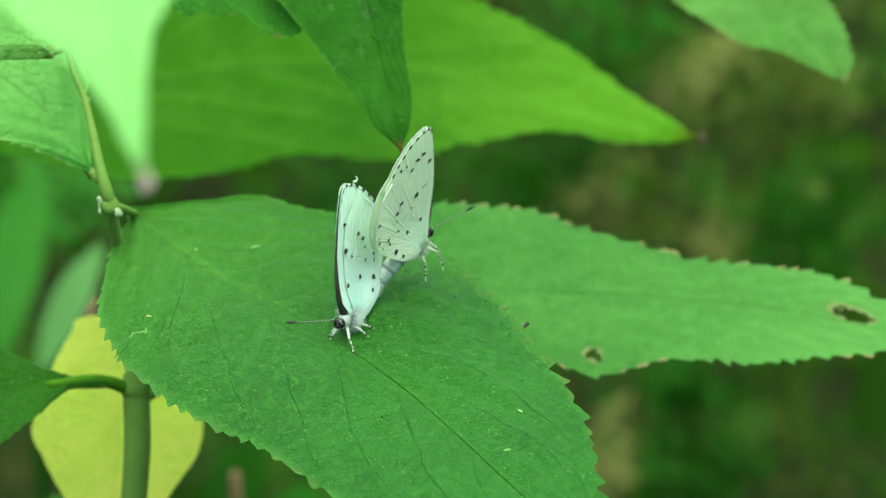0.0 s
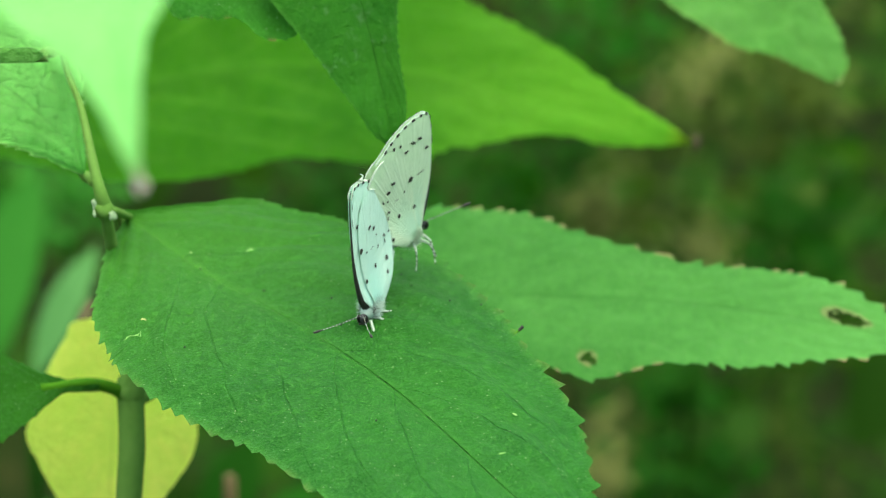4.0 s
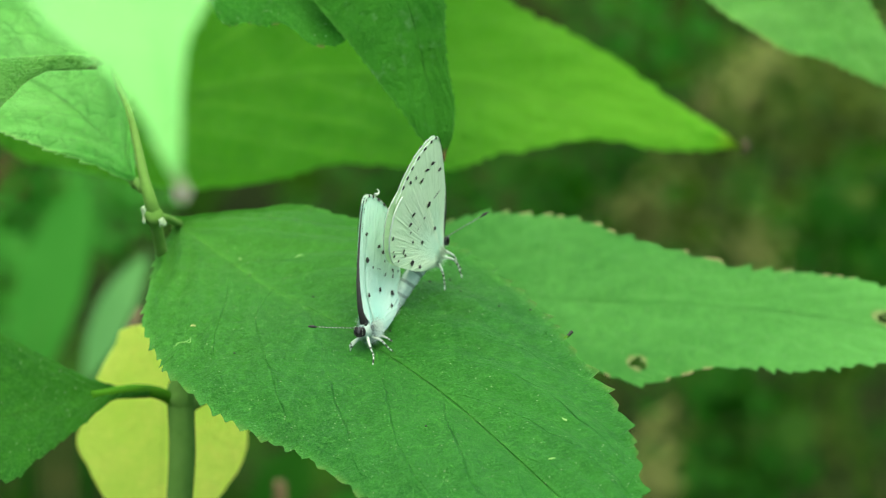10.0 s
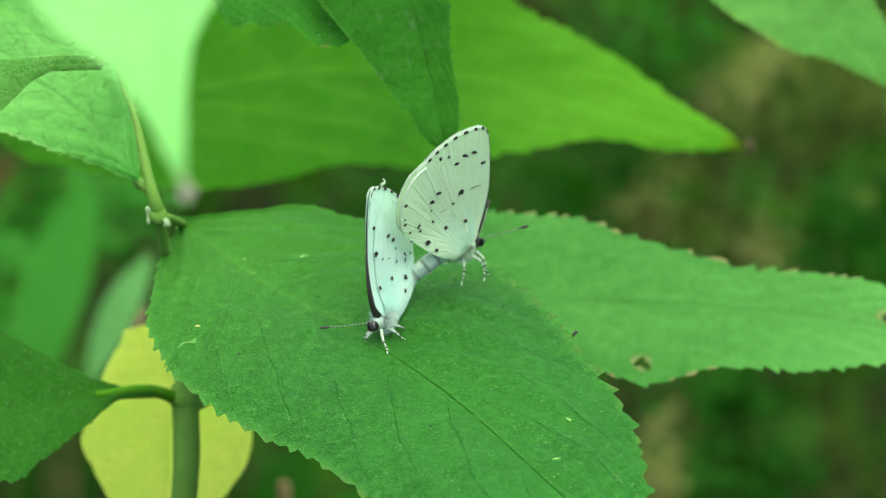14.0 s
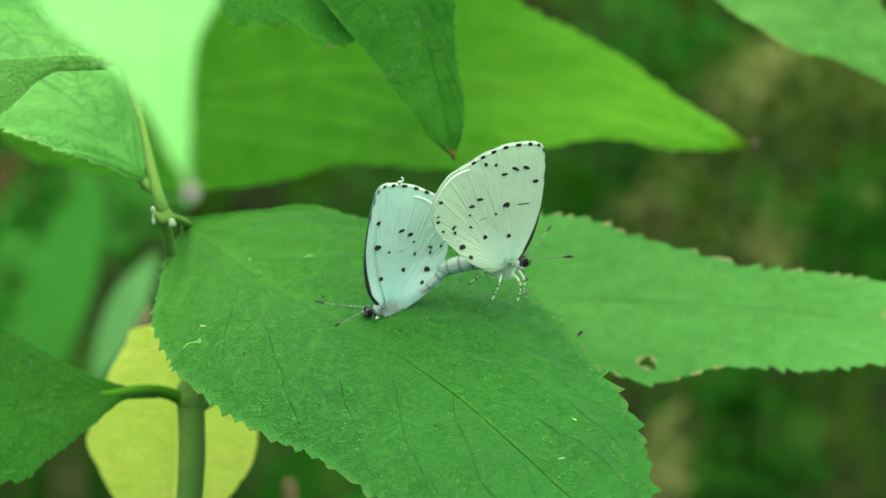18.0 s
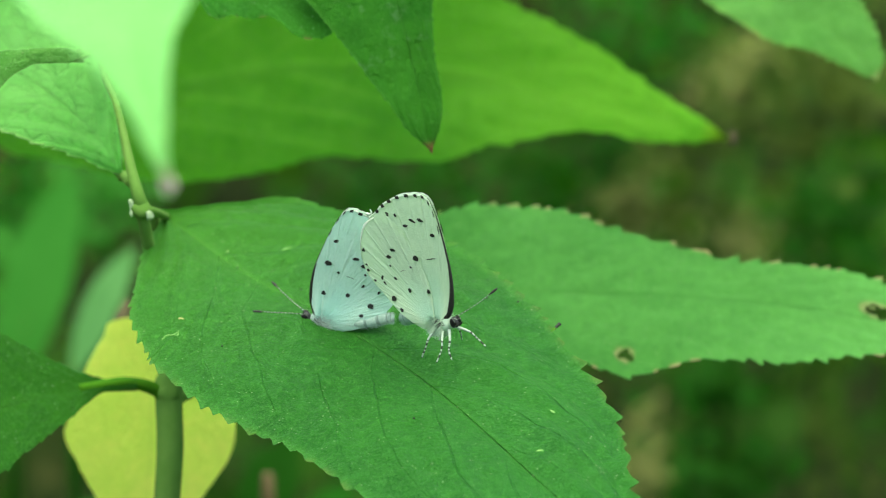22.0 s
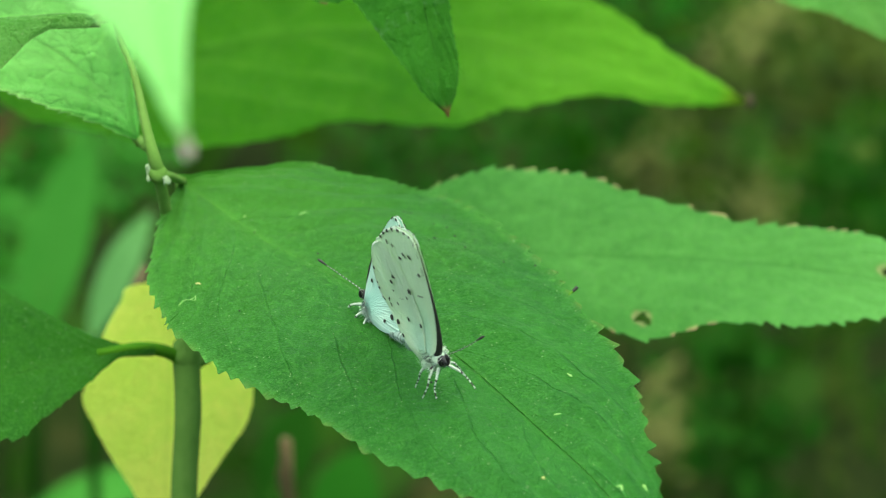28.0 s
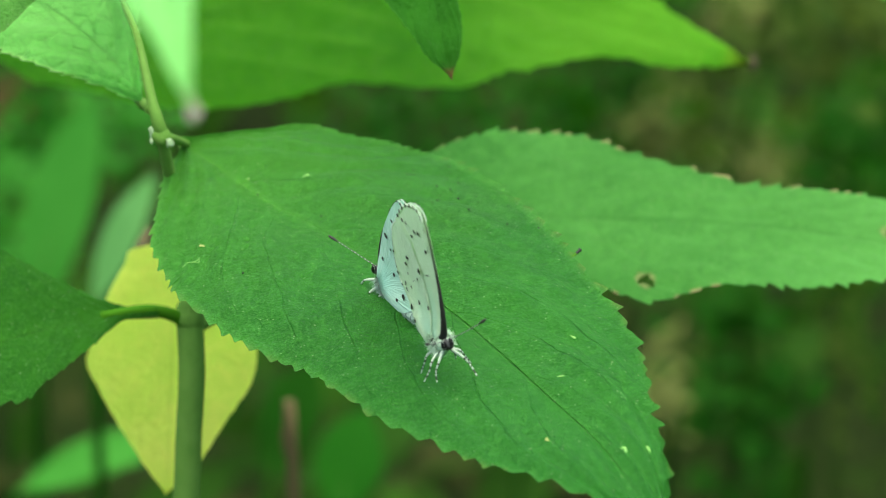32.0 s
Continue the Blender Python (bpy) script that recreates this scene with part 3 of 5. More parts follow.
m = Nodes("blemish")
BLEMISH = m.finish(m.mix(m.noise(900, 3), (0.085, 0.25, 0.045), (0.19, 0.36, 0.10)), 0.8)
m = Nodes("tan_scar")
TAN = m.finish(m.mix(m.noise(900, 3), (0.20, 0.25, 0.06), (0.32, 0.33, 0.13)), 0.8)
m = Nodes("withered_dark")
SCRAP = m.finish(m.mix(m.noise(500, 3), (0.030, 0.030, 0.010), (0.080, 0.066, 0.026)), 0.85)
m = Nodes("droppings")
DROP = m.finish((0.012, 0.016, 0.010), 0.7)
leaf_up = Vector(MAIN[1][0]).normalized()
tree = BVHTree.FromPolygons([v.co.copy() for v in main_leaf.data.vertices], [tuple(q.vertices) for q in main_leaf.data.polygons])


def on_leaf(place):
    hit = tree.ray_cast(place + leaf_up * 0.02, -leaf_up)
    return (hit[0] if hit[0] else place) + leaf_up * 0.00006


def streak(points, width, material, name="blemish"):
    """A thin irregular mark along points on the main leaf."""
    b = bmesh.new()
    pts = curve_points(points, 14)
    tube(b, [on_leaf(q) - leaf_up * 0.00085 * width for q in pts], [0.001 * width * (0.35 + 0.65 * math.sin(math.pi * (i + 0.5) / 15)) * (1 + 0.4 * noise.noise(q * 3000)) for i, q in enumerate(pts)], 6)
    part(name, b, material, main_leaf)


streak([spot(-30.1, -11.1, 2.7), spot(-29.5, -10.7, 3.3), spot(-28.7, -10.8, 3.1), spot(-28.1, -10.5, 3.8)], 0.10, BLEMISH)
streak([spot(-28.7, -10.8, 3.1), spot(-28.2, -10.9, 3.0), spot(-28.2, -10.4, 3.9)], 0.07, BLEMISH)
streak([spot(-28.5, -9.5, 5.6), spot(-28.1, -9.3, 5.9), spot(-27.6, -9.4, 5.7)], 0.26, TAN)
streak([spot(-17.1, -1.5, 19.9), spot(-16.4, -1.2, 20.4), spot(-15.7, -1.2, 20.6)], 0.22, BLEMISH)
streak([spot(-23.8, -0.8, 21.2), spot(-23.5, -1.1, 20.7)], 0.2, BLEMISH)
streak([spot(14.1, -18.7, -11.0), spot(14.7, -19.0, -11.6)], 0.18, BLEMISH)
streak([spot(12.2, -22.8, -18.4), spot(13.2, -22.6, -18.1)], 0.14, BLEMISH)
streak([spot(18.2, -29.4, -30.3), spot(18.8, -29.1, -29.9), spot(18.8, -29.8, -31.1)], 0.22, BLEMISH)
streak([spot(21.1, -28.8, -29.3), spot(21.5, -29.5, -30.5)], 0.22, BLEMISH)
streak([spot(10.6, -28.6, -29.0), spot(11.0, -28.9, -29.5)], 0.3, TAN)
rng = random.Random(11)
corner, along, across = spot(1.1, -1.0, 20.9), spot(6.5, -3.3, 16.7), spot(-3.0, -3.0, 17.3)
for _ in range(26):
    c = corner + (along - corner) * rng.gauss(0.2, 0.6) + (across - corner) * rng.gauss(0.4, 0.6)
    b = bmesh.new()
    bmesh.ops.create_icosphere(b, subdivisions=1, radius=rng.uniform(0.00007, 0.00015))
    bmesh.ops.translate(b, vec=on_leaf(c), verts=b.verts)
    part("speck", b, DROP, main_leaf)
for c in (spot(-22.3, -2.7, 17.9), spot(-14.4, -5.5, 12.7), spot(-6.3, -6.9, 10.2), spot(-5.1, -9.5, 5.6), spot(-22.9, -12.2, 0.6), spot(-0.9, -19.8, -13.0)):
    b = bmesh.new()
    bmesh.ops.create_icosphere(b, subdivisions=1, radius=0.00013)
    bmesh.ops.translate(b, vec=on_leaf(c), verts=b.verts)
    part("speck", b, DROP, main_leaf)
# withered bud at the edge
streak_a, streak_b = spot(14.9, -10.2, 4.2), spot(16.0, -9.7, 5.2)
b = bmesh.new()
tube(b, curve_points([streak_a, streak_a.lerp(streak_b, 0.5) + leaf_up * 0.0003, streak_b + leaf_up * 0.0006], 8), [0.00010 + 0.000015 * i for i in range(9)], 8, [0 if i < 4 else 1 for i in range(8)])
part("withered_tooth", b, [STALK, DROP], main_leaf)
# stem, twigs and leaf stalks
bm = bmesh.new()
tube(bm, curve_points([spot(-46.6, 63.3, 44.0), spot(-40.6, 26.8, 28.0), spot(-37.0, 16.6, 20.0), spot(-35.0, 8.9, 17.0), spot(-33.8, 4.4, 17.0), spot(-33.2, -2.0, 24.0), spot(-31.9, -11.2, 30.0), spot(-31.9, -18.4, 32.0), spot(-31.7, -25.5, 32.0), spot(-32.2, -32.7, 33.0), spot(-32.6, -40.0, 34.0), spot(-33.2, -51.0, 36.0), spot(-33.6, -65.7, 38.0), spot(-34.3, -92.6, 44.0), spot(-35.5, -148.8, 56.0), Vector((-0.034, 0.02, 0.5)), Vector((-0.035, 0.03, 0.25)), Vector((-0.036, 0.04, -0.02))], 90),
     [0.00042] * 10 + [0.00042 + 0.00004 * i for i in range(12)] + [0.00075] * 6 + [0.0010] * 8 + [0.0017] * 55, 12)
part("stem", bm, STEM, shrub)


def stalk(points, r0, r1, name="leaf_stalk", skin=STEM):
    b = bmesh.new()
    tube(b, curve_points(points, 24), [0.001 * (r0 + (r1 - r0) * i / 24) for i in range(25)], 10)
    part(name, b, skin, shrub)


stalk([spot(-33.8, 4.0, 17.0), spot(-32.8, 4.1, 20.0), spot(-31.9, 3.5, 29.0)], 0.6, 0.5)
stalk([spot(-32.0, -20.2, 32.0), spot(-33.4, -18.2, 31.0), spot(-37.0, -17.2, 28.5), spot(-42.4, -17.8, 26.2)], 0.95, 0.6, skin=STALK)
stalk([spot(-33.1, -14.2, 33.0), spot(-33.9, -11.6, 40.0), spot(-36.1, -8.9, 62.0)], 0.8, 0.6)
stalk([spot(-32.0, -20.0, 34.0), spot(-21.0, -13.2, 46.0), spot(-9.2, -3.7, 54.0)], 1.0, 0.7)
stalk([spot(-35.1, 7.6, 17.0), spot(-35.9, 8.0, 20.0), spot(-36.7, 8.7, 23.0)], 0.7, 0.5)
stalk([spot(-40.0, 24.6, 27.0), spot(-39.9, 23.3, 16.0), spot(-40.1, 22.4, 9.0)], 0.9, 0.7)
stalk([spot(-44.9, 60.0, 42.0), spot(-25.0, 59.1, 20.0), spot(-9.9, 53.3, 22.0), spot(15.7, 62.6, 40.0), spot(42.3, 49.4, 94.0)], 1.0, 0.7, "twig")
stalk([spot(-15.4, 57.2, 21.0), spot(-13.3, 50.9, 20.0), spot(-11.8, 45.6, 19.0)], 0.7, 0.5)
stalk([spot(-39.3, 60.5, 38.0), spot(-32.2, 43.4, -30.0), spot(-22.1, 25.2, -124.0)], 0.7, 0.5)
stalk([spot(-34.2, 59.5, 30.0), spot(-33.3, 48.6, 28.0), spot(-30.7, 36.8, 24.0)], 0.7, 0.5)
# knuckles with pale scars where the leaves sit
for place, size in ((spot(-33.8, 4.3, 17.0), 1.25), (spot(-31.9, -18.4, 32.0), 1.9)):
    bm = bmesh.new()
    bmesh.ops.create_icosphere(bm, subdivisions=3, radius=size * 0.001)
    for v in bm.verts:
        v.co = v.co * (1 + 0.12 * noise.noise(v.co * 900)) + place
    part("node", bm, STEM, shrub)
rng = random.Random(4)
for k in range(9):
    side = -1 if k % 3 else 1
    c = spot(-33.8, 4.3, 16.4) + RIGHT * side * rng.uniform(0.0009, 0.0013) + UPWARD * rng.uniform(-0.0010, 0.0012) + AWAY * rng.uniform(-0.0006, 0.0003)
    bm = bmesh.new()
    bmesh.ops.create_icosphere(bm, subdivisions=3, radius=rng.uniform(0.00022, 0.00040))
    for v in bm.verts:
        v.co = Vector((v.co.x * 0.7, v.co.y * 0.6, v.co.z * 1.4)) * (1 + 0.9 * noise.noise(v.co * 3200 + Vector((k, 0, 0)))) + c
    part("bud_scale", bm, SCAR, shrub)

# ---- neighbouring shrub behind: its big leaf is lit through ----
shrub2 = thing("shrub", None, "taller shrub with large bright green translucent leaves", "shrub")
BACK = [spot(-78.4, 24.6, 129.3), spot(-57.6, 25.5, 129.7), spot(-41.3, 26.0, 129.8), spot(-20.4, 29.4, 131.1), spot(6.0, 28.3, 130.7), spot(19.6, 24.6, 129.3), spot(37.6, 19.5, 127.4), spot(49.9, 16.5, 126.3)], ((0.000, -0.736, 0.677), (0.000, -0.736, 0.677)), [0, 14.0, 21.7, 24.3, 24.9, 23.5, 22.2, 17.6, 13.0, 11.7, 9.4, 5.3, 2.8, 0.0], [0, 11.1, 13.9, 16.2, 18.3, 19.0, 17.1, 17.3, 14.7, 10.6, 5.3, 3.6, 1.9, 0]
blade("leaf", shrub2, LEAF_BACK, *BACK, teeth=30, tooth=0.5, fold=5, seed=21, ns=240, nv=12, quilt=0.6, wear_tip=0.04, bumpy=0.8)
bm = bmesh.new()
root = spot(-99.1, -43.6, 150.0)
tube(bm, curve_points([spot(-81.5, 53.1, 90.0), spot(-88.1, 12.2, 110.0), root, Vector((root.x, root.y, 0.4)), Vector((root.x, root.y + 0.05, -0.02))], 60), 0.003, 12)
part("stem", bm, STEM, shrub2)
bm = bmesh.new()
tube(bm, curve_points([spot(-88.1, 16.6, 110.0), spot(-75.5, 20.3, 80.0), spot(-78.2, 24.6, 130.0)], 20), 0.0009, 8)
part("leaf_stalk", bm, STEM, shrub2)

bm = bmesh.new()
bmesh.ops.create_icosphere(bm, subdivisions=3, radius=1.0)
for v in bm.verts:
    v.co = spot(49.6, 16.9, 126.0) + (RIGHT * v.co.x * 0.7 + UPWARD * v.co.z * 1.3 + AWAY * v.co.y * 0.5) * 0.001 * (1 + 0.4 * noise.noise(v.co * 2.2))
part("withered_tip", bm, SCRAP, shrub2, "dark brown withered leaf tip")

# ---- ground and undergrowth ----
bm = bmesh.new()
bmesh.ops.create_grid(bm, x_segments=120, y_segments=120, size=1.0)
for v in bm.verts:
    r = v.co.length
    v.co = Vector((v.co.x, v.co.y, 0)) * (6 + 700 * r ** 6)
    v.co.z = 0.06 * noise.noise(v.co * 0.7) + 0.02 * noise.noise(v.co * 4) if v.co.length < 60 else 0
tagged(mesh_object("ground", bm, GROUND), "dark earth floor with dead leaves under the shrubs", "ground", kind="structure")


def leaf_heap(name, label, material, count, ring, height, size, seed, flat=0.5):
    """Many small pointed leaves in uneven clumps round the shrubs: distances and greatest height in metres."""
    rng = random.Random(seed)
    b = bmesh.new()
    made = 0
    while made < count:
        a, r = rng.uniform(0, 6.283), math.sqrt(rng.uniform(ring[0] ** 2, ring[1] ** 2))
        x, y = r * math.sin(a), r * math.cos(a)
        clump = noise.noise(Vector((x * 1.1, y * 1.1, seed * 3.7)))
        edge = min(1.0, 2.5 * (r - ring[0]) / ring[0] + 0.15) * min(1.0, 3.0 * (ring[1] - r) / ring[1] + 0.1)
        top = height * edge * (0.75 + 0.6 * clump)
        if clump < -0.45 and rng.random() < 0.6:
            continue
        made += 1
        c = Vector((x, y, top * rng.random() ** 0.8 + 0.01))
        L = rng.uniform(*size)
        rot = Euler((rng.gauss(0, flat), rng.gauss(0, flat), rng.uniform(0, 6.28))).to_matrix()
        w = L * rng.uniform(0.18, 0.28)
        prev = None
        for i in range(5):
            s = i / 4
            ww = w * math.sin(math.pi * min(1, s * 0.94 + 0.05)) ** 0.8
            mid_ = Vector((L * (s - 0.5), 0, -0.25 * L * (s - 0.4) ** 2))
            row = [b.verts.new(c + rot @ (mid_ + Vector((0, -ww, 0.18 * ww)))), b.verts.new(c + rot @ mid_), b.verts.new(c + rot @ (mid_ + Vector((0, ww, 0.18 * ww))))]
            if prev:
                for k in (0, 1):
                    b.faces.new((prev[k], prev[k + 1], row[k + 1], row[k]))
            prev = row
    return tagged(mesh_object(name, b, material), label, "undergrowth", kind="stuff")


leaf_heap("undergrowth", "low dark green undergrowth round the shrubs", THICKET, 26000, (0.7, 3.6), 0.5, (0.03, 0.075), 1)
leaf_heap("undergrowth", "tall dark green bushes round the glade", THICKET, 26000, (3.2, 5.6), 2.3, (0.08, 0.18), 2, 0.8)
leaf_heap("leaf_litter", "dry brown leaves scattered on the earth", LITTER, 5000, (0.15, 3.6), 0.02, (0.04, 0.1), 3, 0.25)


# ---- out-of-focus leaves and stalks of the undergrowth behind ----
def far_material(name, a, b, glow):
    n = Nodes(name)
    return n.finish(n.mix(n.noise(55, 4), a, b), 0.75, n.noise(300, 3), 0.0006, 0.3, glow, 0.05)


FAR_GREEN = far_material("far_green", (0.018, 0.120, 0.012), (0.064, 0.24, 0.038), (0.08, 0.40, 0.035))
# darker copies of the green, with shade among the stems put into the colour
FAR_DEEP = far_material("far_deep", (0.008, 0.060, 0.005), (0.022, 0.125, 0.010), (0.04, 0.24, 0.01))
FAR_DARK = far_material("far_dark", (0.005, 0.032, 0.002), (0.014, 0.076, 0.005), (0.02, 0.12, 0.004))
FAR_PALE = far_material("far_pale", (0.062, 0.19, 0.050), (0.13, 0.31, 0.105), (0.12, 0.40, 0.08))
FAR_OLIVE = far_material("far_olive", (0.034, 0.067, 0.010), (0.077, 0.112, 0.022), (0.09, 0.14, 0.02))
FAR_TAN = far_material("far_tan", (0.14, 0.17, 0.050), (0.34, 0.36, 0.125), (0.23, 0.28, 0.08))
FAR_RUST = far_material("far_rust", (0.06, 0.045, 0.018), (0.13, 0.085, 0.04), (0.14, 0.09, 0.03))
m = Nodes("dry_stalk")
DRY = m.finish(m.mix(m.noise(60, 4), (0.06, 0.046, 0.022), (0.13, 0.10, 0.05)), 0.8, None, 0, 0.0, None, 0.05)


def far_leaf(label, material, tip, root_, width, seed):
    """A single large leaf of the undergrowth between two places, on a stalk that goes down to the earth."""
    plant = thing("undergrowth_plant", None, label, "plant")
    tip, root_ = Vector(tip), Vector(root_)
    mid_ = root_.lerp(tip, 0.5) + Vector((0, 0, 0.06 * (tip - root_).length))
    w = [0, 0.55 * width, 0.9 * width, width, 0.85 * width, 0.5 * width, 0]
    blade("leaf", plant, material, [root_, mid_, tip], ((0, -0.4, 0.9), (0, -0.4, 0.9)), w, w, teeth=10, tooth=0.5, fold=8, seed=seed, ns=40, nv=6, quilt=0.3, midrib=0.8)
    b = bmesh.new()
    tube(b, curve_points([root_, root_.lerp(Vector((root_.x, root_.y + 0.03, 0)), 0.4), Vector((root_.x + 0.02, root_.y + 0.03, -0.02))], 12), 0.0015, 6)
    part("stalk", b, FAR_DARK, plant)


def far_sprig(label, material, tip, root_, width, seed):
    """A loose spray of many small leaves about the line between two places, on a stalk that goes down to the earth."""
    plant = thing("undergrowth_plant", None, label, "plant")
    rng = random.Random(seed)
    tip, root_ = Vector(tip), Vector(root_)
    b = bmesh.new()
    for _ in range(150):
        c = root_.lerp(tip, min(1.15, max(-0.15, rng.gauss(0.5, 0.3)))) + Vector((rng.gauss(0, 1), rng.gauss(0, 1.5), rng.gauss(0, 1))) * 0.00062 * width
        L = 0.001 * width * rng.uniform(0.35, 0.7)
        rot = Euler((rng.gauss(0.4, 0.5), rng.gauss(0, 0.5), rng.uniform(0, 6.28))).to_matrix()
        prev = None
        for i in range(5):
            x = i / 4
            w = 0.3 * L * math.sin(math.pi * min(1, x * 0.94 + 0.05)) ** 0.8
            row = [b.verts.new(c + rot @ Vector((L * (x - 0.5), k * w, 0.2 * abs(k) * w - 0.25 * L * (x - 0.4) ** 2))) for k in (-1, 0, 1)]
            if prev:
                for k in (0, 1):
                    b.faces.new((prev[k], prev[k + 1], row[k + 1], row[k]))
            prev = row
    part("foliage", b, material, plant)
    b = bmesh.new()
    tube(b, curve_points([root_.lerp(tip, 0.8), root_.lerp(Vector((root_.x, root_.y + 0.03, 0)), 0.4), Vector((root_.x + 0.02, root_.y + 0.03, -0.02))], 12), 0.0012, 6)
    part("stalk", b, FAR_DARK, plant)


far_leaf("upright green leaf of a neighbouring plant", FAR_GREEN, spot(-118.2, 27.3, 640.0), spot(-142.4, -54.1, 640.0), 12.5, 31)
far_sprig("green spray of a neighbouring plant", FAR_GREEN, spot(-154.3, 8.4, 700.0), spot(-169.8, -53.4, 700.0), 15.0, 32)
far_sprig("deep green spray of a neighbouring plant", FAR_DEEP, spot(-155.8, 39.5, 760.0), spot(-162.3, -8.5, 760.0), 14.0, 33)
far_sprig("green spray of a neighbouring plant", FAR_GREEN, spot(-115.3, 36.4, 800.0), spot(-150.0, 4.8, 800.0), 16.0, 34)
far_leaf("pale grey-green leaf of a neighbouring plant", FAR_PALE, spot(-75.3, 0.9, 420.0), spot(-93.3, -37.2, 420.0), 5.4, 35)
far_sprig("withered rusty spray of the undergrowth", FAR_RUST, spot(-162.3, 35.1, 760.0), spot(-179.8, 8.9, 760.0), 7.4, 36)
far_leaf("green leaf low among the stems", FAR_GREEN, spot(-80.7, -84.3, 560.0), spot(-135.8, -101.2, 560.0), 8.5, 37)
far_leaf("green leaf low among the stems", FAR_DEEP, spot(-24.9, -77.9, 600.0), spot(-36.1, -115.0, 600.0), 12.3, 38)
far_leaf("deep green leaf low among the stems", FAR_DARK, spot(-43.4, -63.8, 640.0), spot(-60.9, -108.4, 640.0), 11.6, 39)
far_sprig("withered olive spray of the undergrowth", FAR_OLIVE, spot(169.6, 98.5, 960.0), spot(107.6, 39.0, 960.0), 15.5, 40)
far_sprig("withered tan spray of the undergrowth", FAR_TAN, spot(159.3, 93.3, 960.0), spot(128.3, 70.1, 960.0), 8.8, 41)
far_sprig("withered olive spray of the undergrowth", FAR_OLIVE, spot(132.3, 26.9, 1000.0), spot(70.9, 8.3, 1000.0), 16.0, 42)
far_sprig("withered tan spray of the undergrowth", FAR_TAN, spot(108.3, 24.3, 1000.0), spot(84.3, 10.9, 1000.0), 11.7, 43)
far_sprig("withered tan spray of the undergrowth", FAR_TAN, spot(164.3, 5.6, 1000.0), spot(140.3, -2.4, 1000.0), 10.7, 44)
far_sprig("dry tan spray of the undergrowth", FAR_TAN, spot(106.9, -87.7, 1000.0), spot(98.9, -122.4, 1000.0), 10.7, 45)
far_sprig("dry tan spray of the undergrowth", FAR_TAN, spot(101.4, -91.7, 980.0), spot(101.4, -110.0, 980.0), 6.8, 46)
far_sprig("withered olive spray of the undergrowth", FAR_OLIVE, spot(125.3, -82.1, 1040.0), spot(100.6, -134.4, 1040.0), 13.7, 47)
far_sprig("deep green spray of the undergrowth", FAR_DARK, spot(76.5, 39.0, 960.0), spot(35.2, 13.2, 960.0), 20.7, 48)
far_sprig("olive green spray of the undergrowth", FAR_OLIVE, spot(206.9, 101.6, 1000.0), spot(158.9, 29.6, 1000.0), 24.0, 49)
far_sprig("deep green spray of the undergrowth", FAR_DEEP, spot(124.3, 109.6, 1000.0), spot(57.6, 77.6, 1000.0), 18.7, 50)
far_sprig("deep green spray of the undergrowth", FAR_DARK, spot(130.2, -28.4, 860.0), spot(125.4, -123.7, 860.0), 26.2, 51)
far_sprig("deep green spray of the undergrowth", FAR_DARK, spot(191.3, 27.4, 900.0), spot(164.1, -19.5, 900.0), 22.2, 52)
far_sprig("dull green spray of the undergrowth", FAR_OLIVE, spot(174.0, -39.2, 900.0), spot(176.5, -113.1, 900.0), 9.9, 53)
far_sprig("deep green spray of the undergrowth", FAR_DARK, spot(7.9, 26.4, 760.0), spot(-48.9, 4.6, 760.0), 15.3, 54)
stalk([spot(-29.4, -48.0, 200.0), spot(-28.9, -52.0, 200.0), spot(-27.7, -66.8, 200.0), Vector((-0.028, 0.2, 0.4)), Vector((-0.028, 0.2, -0.02))], 1.0, 1.4, "dead_stalk", DRY)
# withered scrap hanging at the yellow leaf
b = bmesh.new()
tube(b, curve_points([spot(-45.2, -8.6, 110.0), spot(-46.0, -11.4, 108.5), spot(-46.9, -14.0, 108.0), spot(-48.6, -18.0, 108.5)], 14), [0.001 * (0.3 + 1.0 * math.sin(math.pi * (i + 1) / 16)) for i in range(15)], 8)
part("withered_scrap", b, SCRAP, shrub2, "dark brown withered scrap of leaf")


# ---- butterflies: body along x (head at +x), wings raised along z, in millimetres ----
def mm(*p):
    return Vector(p) * 0.001


